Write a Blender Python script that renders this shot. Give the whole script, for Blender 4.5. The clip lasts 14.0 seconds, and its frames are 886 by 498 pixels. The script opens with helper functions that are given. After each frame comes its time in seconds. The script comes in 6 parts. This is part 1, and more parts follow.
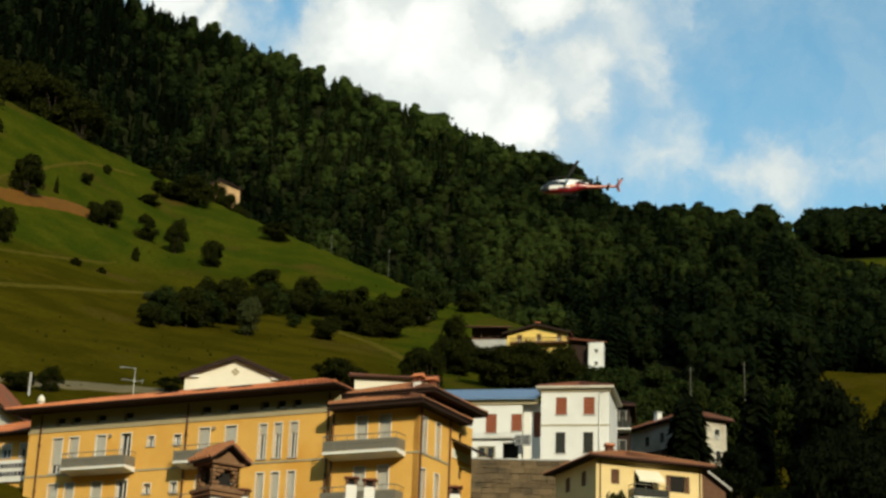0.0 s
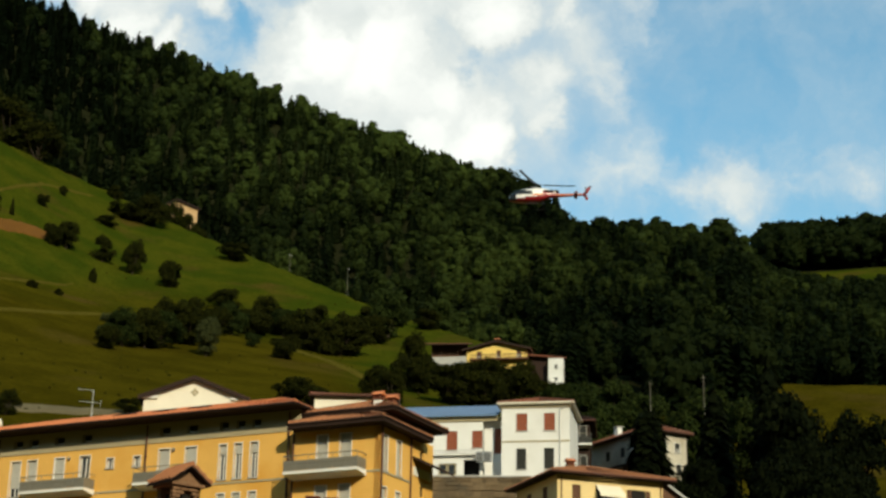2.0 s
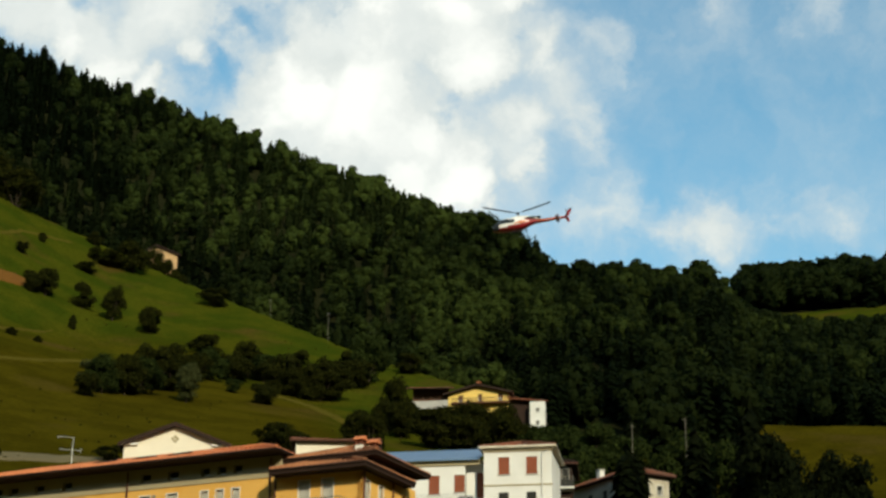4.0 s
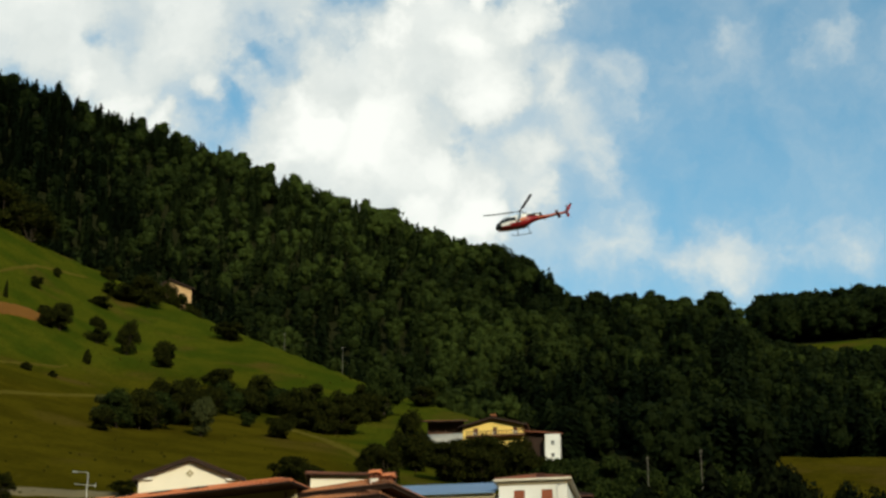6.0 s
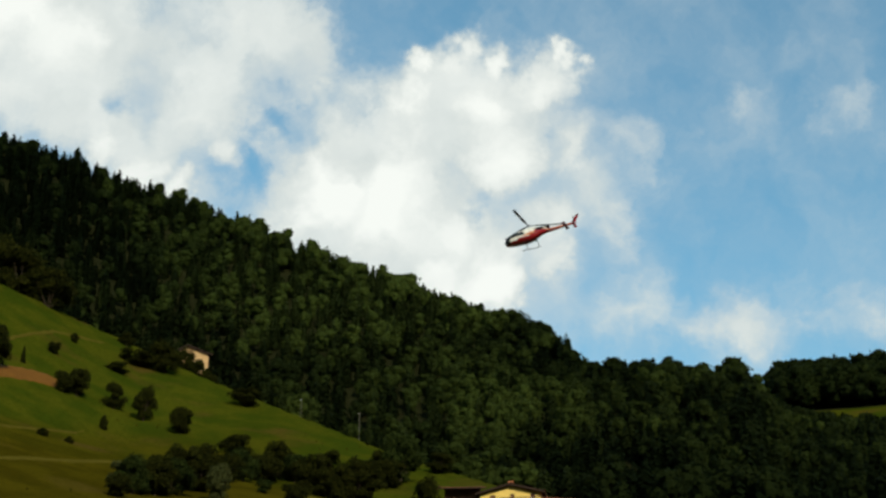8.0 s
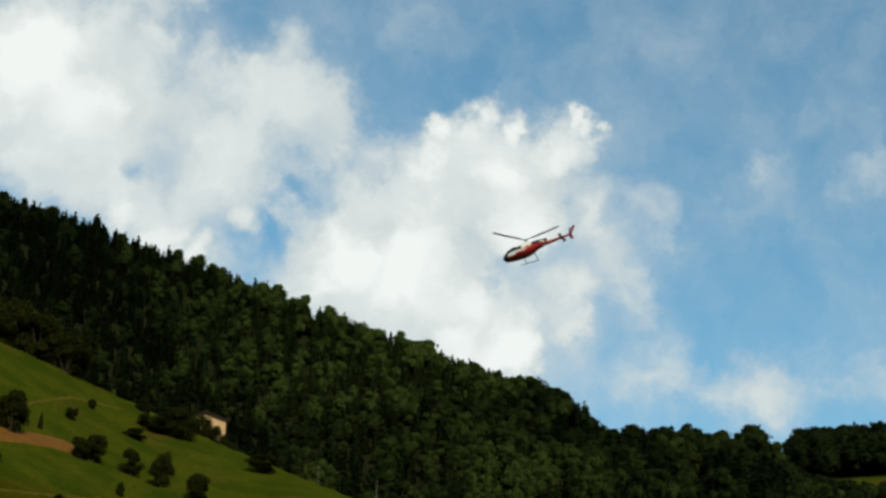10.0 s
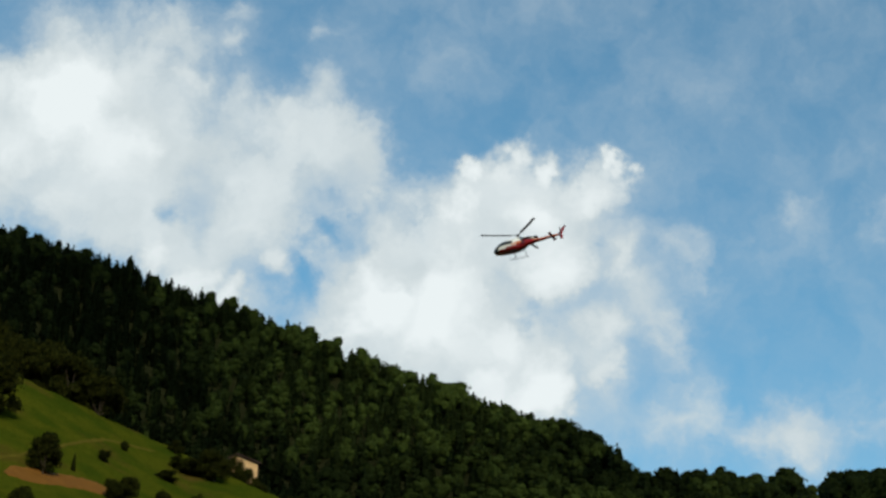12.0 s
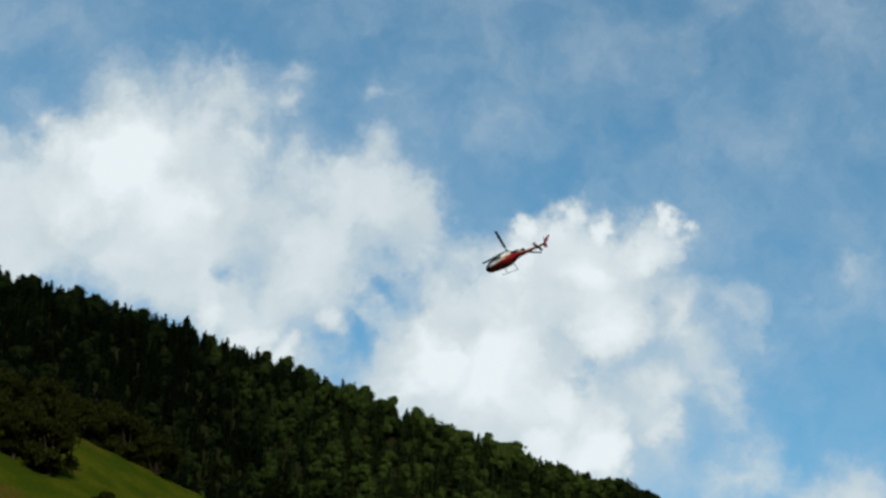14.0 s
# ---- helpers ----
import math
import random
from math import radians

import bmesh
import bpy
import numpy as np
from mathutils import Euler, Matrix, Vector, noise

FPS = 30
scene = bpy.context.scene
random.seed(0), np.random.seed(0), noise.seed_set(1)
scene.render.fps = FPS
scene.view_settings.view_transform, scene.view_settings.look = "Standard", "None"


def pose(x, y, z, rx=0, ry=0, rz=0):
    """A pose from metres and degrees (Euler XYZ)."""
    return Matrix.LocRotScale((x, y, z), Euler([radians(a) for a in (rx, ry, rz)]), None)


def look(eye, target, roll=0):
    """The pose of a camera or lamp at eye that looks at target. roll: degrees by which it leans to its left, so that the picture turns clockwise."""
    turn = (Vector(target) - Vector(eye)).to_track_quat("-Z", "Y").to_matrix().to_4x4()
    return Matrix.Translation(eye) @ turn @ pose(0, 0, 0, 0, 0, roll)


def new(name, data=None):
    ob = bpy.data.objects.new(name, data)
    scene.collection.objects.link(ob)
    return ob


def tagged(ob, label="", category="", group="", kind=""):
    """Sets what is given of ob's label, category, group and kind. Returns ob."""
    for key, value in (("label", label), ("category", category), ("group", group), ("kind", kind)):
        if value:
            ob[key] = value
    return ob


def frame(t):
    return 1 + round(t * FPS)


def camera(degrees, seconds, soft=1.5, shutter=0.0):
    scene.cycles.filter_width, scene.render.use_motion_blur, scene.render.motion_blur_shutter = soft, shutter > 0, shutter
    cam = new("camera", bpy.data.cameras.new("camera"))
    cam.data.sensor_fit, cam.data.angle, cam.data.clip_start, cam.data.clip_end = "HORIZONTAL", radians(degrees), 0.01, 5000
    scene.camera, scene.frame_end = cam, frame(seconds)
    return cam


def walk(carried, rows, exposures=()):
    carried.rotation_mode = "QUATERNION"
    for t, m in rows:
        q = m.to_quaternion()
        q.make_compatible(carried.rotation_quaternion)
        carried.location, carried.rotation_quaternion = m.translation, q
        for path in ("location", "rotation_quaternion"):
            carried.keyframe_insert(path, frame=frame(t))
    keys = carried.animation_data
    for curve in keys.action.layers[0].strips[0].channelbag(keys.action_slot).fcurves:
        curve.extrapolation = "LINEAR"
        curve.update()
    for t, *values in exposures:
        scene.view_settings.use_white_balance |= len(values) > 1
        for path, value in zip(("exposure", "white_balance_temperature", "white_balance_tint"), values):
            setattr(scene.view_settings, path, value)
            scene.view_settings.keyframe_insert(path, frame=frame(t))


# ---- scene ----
# The camera stands on the valley road and is turned by hand after the helicopter.
cam = camera(30.0, 14.0, soft=2.8)
EYE = Vector((0.0, 0.0, 1.7))


def aim(turn, tilt, lean):
    a, p = radians(turn), radians(tilt)
    way = Vector((math.sin(a) * math.cos(p), math.cos(a) * math.cos(p), math.sin(p)))
    return look(EYE, EYE + way, lean)


AIMS = [
    (0.0, 0.000, 18.199, 2.177), (0.5, 0.399, 18.433, 1.917), (1.0, 0.911, 19.508, 1.692), (1.5, 1.108, 19.265, 1.333),
    (2.0, 1.493, 18.841, 1.044), (2.5, 1.656, 19.308, 0.798), (3.0, 2.116, 19.743, 0.454), (3.2, 2.15, 19.86, 0.43), (4.3, 2.2, 20.6, 0.36),
    (5.5, 2.143, 21.429, 0.293), (6.0, 1.675, 21.499, 0.232), (6.5, 1.001, 22.212, 0.415), (7.0, 1.392, 22.382, 0.292),
    (7.2, 1.299, 22.800, 0.25), (8.2, 0.95, 23.85, 0.55), (9.3, 0.633, 24.910, 0.80), (9.5, 0.553, 25.347, 0.782), (10.0, 0.309, 26.064, 0.855),
    (10.5, 0.261, 26.746, 0.912), (11.0, 0.396, 27.068, 0.937), (11.5, -0.217, 27.053, 1.169), (12.0, -0.965, 27.497, 1.374),
    (12.5, -1.340, 28.001, 1.471), (13.0, -2.164, 28.720, 1.790), (13.5, -2.246, 29.131, 1.894), (14.0, -3.200, 29.474, 2.231),
]
walk(cam, [(t, aim(a, p, r)) for t, a, p, r in AIMS],
     exposures=[(0.0, -0.05, 6650, 9), (3.0, -0.05, 6650, 9), (5.5, -0.1, 6650, 9), (7.0, -0.15, 6600, 8), (9.5, -0.24, 6450, 9), (14.0, -0.32, 6020, 9)])

# ---- light: afternoon sun from behind and to the right, broken cumulus ----
SUN_AZ, SUN_EL = 160.0, 28.0
sun = new("sun", bpy.data.lights.new("sun", "SUN"))
sun.data.energy, sun.data.angle, sun.data.color = 4.3, radians(1.5), (1.0, 0.90, 0.66)
s_way = Vector((math.sin(radians(SUN_AZ)) * math.cos(radians(SUN_EL)), math.cos(radians(SUN_AZ)) * math.cos(radians(SUN_EL)), math.sin(radians(SUN_EL))))
sun.matrix_world = look(s_way * 300, (0, 0, 0))

# the clouds and the gaps in them: azimuth, elevation, radius (degrees), thickness; first broad soft masses
BANKS = [(-15.0, 30.6, 4.8, .95), (-11.6, 28.6, 3.6, .7), (-7.9, 31.6, 2.4, .62), (-10.9, 33.2, 3.0, .4), (0.2, 28.8, 2.5, .8),
         (2.2, 29.6, 2.3, .8), (4.2, 28.2, 2.4, .65), (5.4, 30.0, 1.3, .6), (-3.3, 26.4, 3.0, .85), (0.7, 25.9, 4.0, .8),
         (-1.5, 23.4, 4.2, .8), (2.6, 23.4, 2.6, .55), (-9.1, 26.0, 3.0, .6), (7.4, 27.2, 3.0, .36), (12.4, 28.5, 1.6, .36), (16.5, 28.3, 2.2, .3)]
HIGH_BANKS = [(10.0, 21.2, 3.2, .26), (12.9, 20.9, 2.4, .24), (17.0, 21.0, 3.0, .35), (-22.0, 27.0, 6.0, 1.0), (6.5, 23.5, 2.8, .32), (9.0, 34.0, 5.0, .08), (-13.4, 26.8, 3.0, .35), (-8.2, 29.4, 2.4, .26), (-4.6, 30.2, 1.8, .14), (-7.2, 32.6, 2.0, .28), (-10.3, 35.3, 2.2, .24), (-7.1, 37.2, 1.5, .22), (-21.2, 34.6, 2.5, .35),
          (-5.2, 29.6, 4.0, .30), (-17.0, 35.0, 4.0, .22), (-5.0, 23.0, 4.5, .45), (-2.0, 32.0, 3.0, .10), (10.0, 27.6, 2.2, .26), (8.5, 24.6, 2.2, .26), (9.0, 22.0, 8.0, .16), (14.0, 24.5, 3.0, .14), (30.0, 24.0, 9.0, .8), (-40.0, 35.0, 10.0, .7)]
# sunlit puffs heaped on them
LEFT_CUMULUS = [(-15.9, 31.4, 2.9, 1.05), (-17.8, 29.6, 2.2, 0.85), (-13.9, 30.1, 2.3, 0.92), (-18.6, 31.7, 1.4, 0.8), (-17.4, 32.3, 1.5, 0.9), (-11.3, 32.3, 1.6, 0.62), (-9.6, 34, 0.9, 0.5), (-6.5, 32.7, 1.5, 0.62),
                (-5.9, 34.5, 0.8, 0.42), (-7.5, 31.4, 1.4, 0.72), (-10.2, 30.6, 1.8, 0.62), (-15.5, 27.9, 1.9, 0.72), (-13.1, 27.2, 1.8, 0.66), (-19.3, 28.4, 1.4, 0.55), (-9, 32.1, 1.2, 0.55), (-11.8, 26.7, 1.1, 0.85),
                (-10.2, 26.2, 1.4, 0.88), (-8.5, 27.9, 1.5, 0.62), (-7.5, 26.7, 1, 0.72), (-8.9, 25.4, 1.2, 0.85)]
MIDDLE_CUMULUS = [(2, 30.8, 0.9, 0.82), (4.1, 29.9, 1.2, 0.8), (5.9, 30.1, 0.8, 0.86),
                  (-0.1, 30.2, 0.8, 1), (1.2, 30.3, 1.1, 0.82), (3.1, 30.3, 0.9, 0.95), (5.8, 30.3, 0.6, 0.85), (4.7, 29, 1.3, 0.8), (2.4, 28.7, 1.9, 0.95), (-0.4, 28.8, 1.4, 0.88), (-0.8, 27.4, 1.7, 0.85),
                  (3.2, 27, 1.9, 0.95), (-3.2, 25.9, 1.2, 1.05), (-4.5, 25, 1.3, 0.9), (-1.5, 25, 2, 0.9), (1, 24.3, 2, 0.9), (2.8, 22.9, 1.7, 1), (0.7, 22.8, 1.6, 1), (4.9, 24.8, 1.6, 0.66),
                  (5.8, 26.9, 1.4, 0.62)]
LOWER_CLOUD = [(-3.5, 29.2, 0.7, 0.62), (-3, 28, 1.4, 0.62), (4.9, 23.2, 1.1, 0.66), (6.8, 25.9, 1.5, 0.45), (-0.9, 25.3, 2.9, 1), (-3.5, 25.9, 2, 1), (2.6, 23.4, 1.8, 0.85), (1.4, 22, 2.3, 0.95),
               (4.5, 24, 1.6, 0.6), (6.5, 26.1, 1.6, 0.48), (5.3, 22.1, 1.8, 0.42)]
THIN_CLOUD = [(7.9, 27.8, 1.2, 0.33), (7.8, 26.5, 2.2, 0.28), (7.3, 24.2, 1.6, 0.3), (10.9, 27.8, 1.1, 0.28), (12.6, 28.5, 0.8, 0.38), (13.5, 29, 0.5, 0.36), (15.4, 28, 1.1, 0.33), (17, 27.7, 1.3, 0.45),
              (15, 24.5, 1.1, 0.22), (9.9, 25.7, 1.1, 0.24), (8.7, 21.1, 1.9, 0.47), (11.4, 21.3, 1.4, 0.4), (6.6, 20.7, 1.8, 0.45), (16.5, 20.8, 1.2, 0.38), (10.9, 25.8, 1.6, 0.2), (14.6, 24.6, 1.2, 0.22),
              (7.9, 24.4, 1.8, 0.22)]
VEIL = [(-5.3, 31.5, 1.6, 0.38), (-4.7, 29.8, 1.6, 0.38), (8.8, 20.5, 2.2, 0.14),
        (-5.9, 28.7, 1.4, 0.42), (-6.7, 27.4, 1.2, 0.36), (-7.7, 29.2, 1.6, 0.36), (-2.8, 30.4, 1.8, 0.28), (7.9, 20.8, 2.5, 0.12), (12.6, 20.7, 2.2, 0.1),
        (-9.4, 35.4, 0.9, 0.3), (-6.8, 37.2, 0.8, 0.3), (0.8, 35, 2.2, 0.12), (3.6, 34.6, 1.8, 0.1), (-10.8, 36.4, 3, 0.12), (60, 30, 12, 0.6), (120, 45, 14, 0.6), (-100, 40, 14, 0.6)]
GAPS = [(-11.7, 28.1, 0.6, 0.38), (-5.5, 27.9, 0.6, 0.34), (-6.4, 26, 0.5, 0.42), (-4.5, 27.2, 0.7, 0.38), (2.6, 25.5, 0.5, 0.42), (2.1, 25, 0.5, 0.3), (-4.8, 29.9, 1, 0.16), (-10.3, 29.3, 0.9, 0.14),
        (-10.8, 28.2, 0.8, 0.3), (-6, 29.2, 1, 0.22)]


def make_sky():
    world = bpy.data.worlds.new("sky")
    world.use_nodes = True
    scene.world = world
    nt = world.node_tree
    nt.nodes.clear()
    N, L = nt.nodes.new, nt.links.new
    out = N("ShaderNodeOutputWorld")
    sky = N("ShaderNodeTexSky")
    sky.sky_type, sky.sun_disc = "NISHITA", False
    sky.sun_elevation, sky.sun_rotation = radians(SUN_EL), radians(SUN_AZ)
    sky.air_density, sky.dust_density, sky.ozone_density = 1.0, 0.6, 1.6
    blue = N("ShaderNodeBackground")
    blue.inputs[1].default_value = 0.142
    tint = N("ShaderNodeMix")
    tint.data_type, tint.blend_type = "RGBA", "MULTIPLY"
    tint.inputs["Factor"].default_value = 1.0
    tint.inputs["B"].default_value = (0.87, 1.36, 1.26, 1)
    L(sky.outputs[0], tint.inputs["A"])
    L(tint.outputs["Result"], blue.inputs[0])
    co = N("ShaderNodeTexCoord")
    nrm = N("ShaderNodeVectorMath")
    nrm.operation = "NORMALIZE"
    L(co.outputs["Generated"], nrm.inputs[0])
    # edges of the clouds curl: the directions are bent by noise
    warp = N("ShaderNodeTexNoise")
    warp.inputs["Scale"].default_value, warp.inputs["Detail"].default_value = 20.0, 5.0
    warp.inputs["Roughness"].default_value = 0.62
    L(nrm.outputs[0], warp.inputs["Vector"])
    cen = N("ShaderNodeVectorMath")
    cen.operation = "SUBTRACT"
    cen.inputs[1].default_value = (0.5, 0.5, 0.5)
    L(warp.outputs["Color"], cen.inputs[0])
    sc = N("ShaderNodeVectorMath")
    sc.operation = "SCALE"
    sc.inputs["Scale"].default_value = 0.06
    L(cen.outputs[0], sc.inputs[0])
    bent = N("ShaderNodeVectorMath")
    bent.operation = "ADD"
    L(nrm.outputs[0], bent.inputs[0])
    L(sc.outputs[0], bent.inputs[1])
    def math_node(op, x, y, z=None):
        n = N("ShaderNodeMath")
        n.operation = op
        for slot, v in zip(n.inputs, (x, y, z)):
            if v is None:
                continue
            if isinstance(v, float):
                slot.default_value = v
            else:
                L(v, slot)
        return n.outputs[0]

    def noise(scale, detail, rough, lo, hi):
        n = N("ShaderNodeTexNoise")
        n.inputs["Scale"].default_value, n.inputs["Detail"].default_value, n.inputs["Roughness"].default_value = scale, detail, rough
        L(bent.outputs[0], n.inputs["Vector"])
        mr = N("ShaderNodeMapRange")
        mr.clamp = False
        for key, v in (("From Min", 0.3), ("From Max", 0.7), ("To Min", lo), ("To Max", hi)):
            mr.inputs[key].default_value = v
        L(n.outputs["Fac"], mr.inputs["Value"])
        return mr.outputs[0]

    def dome(az, el, rad, wt, inner, outer):
        a, e = radians(az), radians(el)
        d = N("ShaderNodeVectorMath")
        d.operation = "DISTANCE"
        d.inputs[1].default_value = (math.sin(a) * math.cos(e), math.cos(a) * math.cos(e), math.sin(e))
        L(bent.outputs[0], d.inputs[0])
        mr = N("ShaderNodeMapRange")
        mr.interpolation_type = "SMOOTHSTEP"
        mr.inputs["From Min"].default_value, mr.inputs["From Max"].default_value = radians(rad) * outer, radians(rad) * inner
        mr.inputs["To Min"].default_value, mr.inputs["To Max"].default_value = 0.0, wt
        L(d.outputs["Value"], mr.inputs["Value"])
        return mr.outputs[0]

    # broad masses and veils add up softly to grey cloud; heaped puffs stand side by side on it
    soft = noise(11.0, 7.0, 0.6, -0.48, 0.13)
    for row in BANKS + HIGH_BANKS + THIN_CLOUD + VEIL:
        az, el, rad, wt = row
        soft = math_node("ADD", soft, dome(az, el, rad, wt * (0.45 if row in THIN_CLOUD else 0.92), 0.15, 1.25))
    soft = math_node("SMOOTH_MIN", soft, 0.66, 0.3)
    puffs = None
    for az, el, rad, wt in LEFT_CUMULUS + MIDDLE_CUMULUS + LOWER_CLOUD:
        p = dome(az, el, rad, wt * 1.04, 0.05, 1.38)
        puffs = p if puffs is None else math_node("SMOOTH_MAX", puffs, p, 0.34)
    puffs = math_node("ADD", puffs, noise(17.0, 6.0, 0.58, -0.13, 0.09))
    thick = math_node("SMOOTH_MAX", soft, puffs, 0.22)
    for row in GAPS:
        thick = math_node("SUBTRACT", thick, dome(row[0], row[1], row[2], row[3] * 0.6, 0.1, 1.5))
    dens = N("ShaderNodeMapRange")
    dens.interpolation_type = "SMOOTHSTEP"
    dens.inputs["From Min"].default_value, dens.inputs["From Max"].default_value = 0.06, 0.72
    dens.inputs["To Max"].default_value = 0.97
    L(thick, dens.inputs["Value"])
    # sunlit crowns of the puffs are whitest, thin and hollow parts greyer
    ramp = N("ShaderNodeValToRGB")
    els = ramp.color_ramp.elements
    els[0].position, els[0].color = 0.10, (0.52, 0.61, 0.67, 1)
    els[1].position, els[1].color = 0.96, (0.975, 1.0, 0.955, 1)
    mid = els.new(0.55)
    mid.color = (0.705, 0.755, 0.735, 1)
    L(math_node("ADD", thick, noise(24.0, 5.0, 0.5, -0.12, 0.10)), ramp.inputs[0])
    white = N("ShaderNodeBackground")
    white.inputs[1].default_value = 1.12
    L(ramp.outputs[0], white.inputs[0])
    mix = N("ShaderNodeMixShader")
    L(dens.outputs[0], mix.inputs[0])
    L(blue.outputs[0], mix.inputs[1])
    L(white.outputs[0], mix.inputs[2])
    L(mix.outputs[0], out.inputs[0])


make_sky()


# ---- materials ----
def material(name, base, rough=0.8, metal=0.0, vary=0.15, scale=1.0, bump=0.0, fine=8.0, spec=0.12, stain=None, island=0.0, pieces=0.0):
    """A painted or natural surface: base colour varied at two scales, with bump; stain is a second colour in patches."""
    m = bpy.data.materials.new(name)
    m.use_nodes = True
    nt = m.node_tree
    N, L = nt.nodes.new, nt.links.new
    b = nt.nodes["Principled BSDF"]
    b.inputs["Roughness"].default_value, b.inputs["Metallic"].default_value = rough, metal
    b.inputs["Specular IOR Level"].default_value = spec
    geo = N("ShaderNodeNewGeometry")
    n1, n2 = N("ShaderNodeTexNoise"), N("ShaderNodeTexNoise")
    n1.inputs["Scale"].default_value, n1.inputs["Detail"].default_value = scale, 4.0
    n2.inputs["Scale"].default_value, n2.inputs["Detail"].default_value = scale * fine, 3.0
    L(geo.outputs["Position"], n1.inputs["Vector"])
    L(geo.outputs["Position"], n2.inputs["Vector"])
    add = N("ShaderNodeMath")
    L(n1.outputs["Fac"], add.inputs[0])
    L(n2.outputs["Fac"], add.inputs[1])
    val = add.outputs[0]
    if island or pieces:
        src = geo.outputs["Random Per Island"]
        if pieces:
            src = N("ShaderNodeObjectInfo").outputs["Random"]
        mm = N("ShaderNodeMath")
        mm.operation = "MULTIPLY_ADD"
        L(src, mm.inputs[0])
        mm.inputs[1].default_value = island or pieces
        L(val, mm.inputs[2])
        val = mm.outputs[0]
    mr = N("ShaderNodeMapRange")
    mr.inputs["From Min"].default_value, mr.inputs["From Max"].default_value = 0.6, 1.4 + island + pieces
    mr.inputs["To Min"].default_value, mr.inputs["To Max"].default_value = 1 - vary, 1 + vary
    L(val, mr.inputs["Value"])
    col = N("ShaderNodeMix")
    col.data_type, col.blend_type = "RGBA", "MULTIPLY"
    col.inputs["Factor"].default_value = 1.0
    col.inputs["A"].default_value = (*base, 1)
    L(mr.outputs[0], col.inputs["B"])
    res = col.outputs["Result"]
    if stain:
        n3 = N("ShaderNodeTexNoise")
        n3.inputs["Scale"].default_value, n3.inputs["Detail"].default_value = scale * 0.45, 6.0
        L(geo.outputs["Position"], n3.inputs["Vector"])
        r3 = N("ShaderNodeMapRange")
        r3.inputs["From Min"].default_value, r3.inputs["From Max"].default_value = 0.5, 0.72
        L(n3.outputs["Fac"], r3.inputs["Value"])
        mx = N("ShaderNodeMix")
        mx.data_type = "RGBA"
        L(r3.outputs[0], mx.inputs["Factor"])
        L(res, mx.inputs["A"])
        mx.inputs["B"].default_value = (*stain, 1)
        res = mx.outputs["Result"]
    L(res, b.inputs["Base Color"])
    if bump:
        bp = N("ShaderNodeBump")
        bp.inputs["Strength"].default_value, bp.inputs["Distance"].default_value = bump, 0.05
        L(n2.outputs["Fac"], bp.inputs["Height"])
        L(bp.outputs[0], b.inputs["Normal"])
    return m


def leaf_material(name, dark, light):
    """Foliage: each leaf clump and each tree has its own tone; some light passes through."""
    m = bpy.data.materials.new(name)
    m.use_nodes = True
    nt = m.node_tree
    N, L = nt.nodes.new, nt.links.new
    b = nt.nodes["Principled BSDF"]
    b.inputs["Roughness"].default_value, b.inputs["Specular IOR Level"].default_value = 0.85, 0.04
    geo, att = N("ShaderNodeNewGeometry"), N("ShaderNodeAttribute")
    att.attribute_name = "tone"
    mr = N("ShaderNodeMath")
    mr.operation = "MULTIPLY_ADD"
    L(geo.outputs["Random Per Island"], mr.inputs[0])
    mr.inputs[1].default_value = 0.10
    L(att.outputs["Fac"], mr.inputs[2])
    mx = N("ShaderNodeMix")
    mx.data_type = "RGBA"
    L(mr.outputs[0], mx.inputs["Factor"])
    mx.inputs["A"].default_value, mx.inputs["B"].default_value = (*dark, 1), (*light, 1)
    L(mx.outputs["Result"], b.inputs["Base Color"])
    tr = N("ShaderNodeBsdfTranslucent")
    L(mx.outputs["Result"], tr.inputs[0])
    ms = N("ShaderNodeMixShader")
    ms.inputs[0].default_value = 0.34
    L(b.outputs[0], ms.inputs[1])
    L(tr.outputs[0], ms.inputs[2])
    L(ms.outputs[0], nt.nodes["Material Output"].inputs[0])
    return m


def glass_material(name, tint=(0.03, 0.035, 0.04), rough=0.06):
    m = bpy.data.materials.new(name)
    m.use_nodes = True
    b = m.node_tree.nodes["Principled BSDF"]
    b.inputs["Base Color"].default_value = (*tint, 1)
    b.inputs["Roughness"].default_value, b.inputs["Specular IOR Level"].default_value = rough, 0.14
    return m


YELLOW = material("yellow_render", (0.72, 0.405, 0.10), 0.9, vary=0.10, scale=0.6, bump=0.15, fine=30, stain=(0.66, 0.33, 0.06))
PALE_YELLOW = material("pale_yellow_render", (0.72, 0.55, 0.27), 0.9, vary=0.10, scale=0.6, bump=0.15, fine=30)
WHITE = material("white_render", (0.72, 0.71, 0.67), 0.9, vary=0.08, scale=0.5, bump=0.12, fine=30, stain=(0.62, 0.61, 0.56))
CREAM = material("cream_render", (0.74, 0.68, 0.55), 0.9, vary=0.08, scale=0.5, bump=0.12, fine=30)
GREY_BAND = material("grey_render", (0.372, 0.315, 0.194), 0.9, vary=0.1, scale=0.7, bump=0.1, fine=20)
TILE = material("clay_roof_tile", (0.50, 0.17, 0.07), 0.85, vary=0.3, scale=0.9, bump=0.2, fine=9, stain=(0.36, 0.13, 0.07), pieces=0.6)
TILE_BROWN = material("brown_clay_tile", (0.30, 0.125, 0.058), 0.9, vary=0.3, scale=0.9, bump=0.2, fine=9, stain=(0.20, 0.095, 0.05), pieces=0.6)
TILE_OLD = material("weathered_roof_tile", (0.18, 0.066, 0.038), 0.9, vary=0.3, scale=0.9, bump=0.2, fine=9, stain=(0.12, 0.065, 0.045), pieces=0.6)
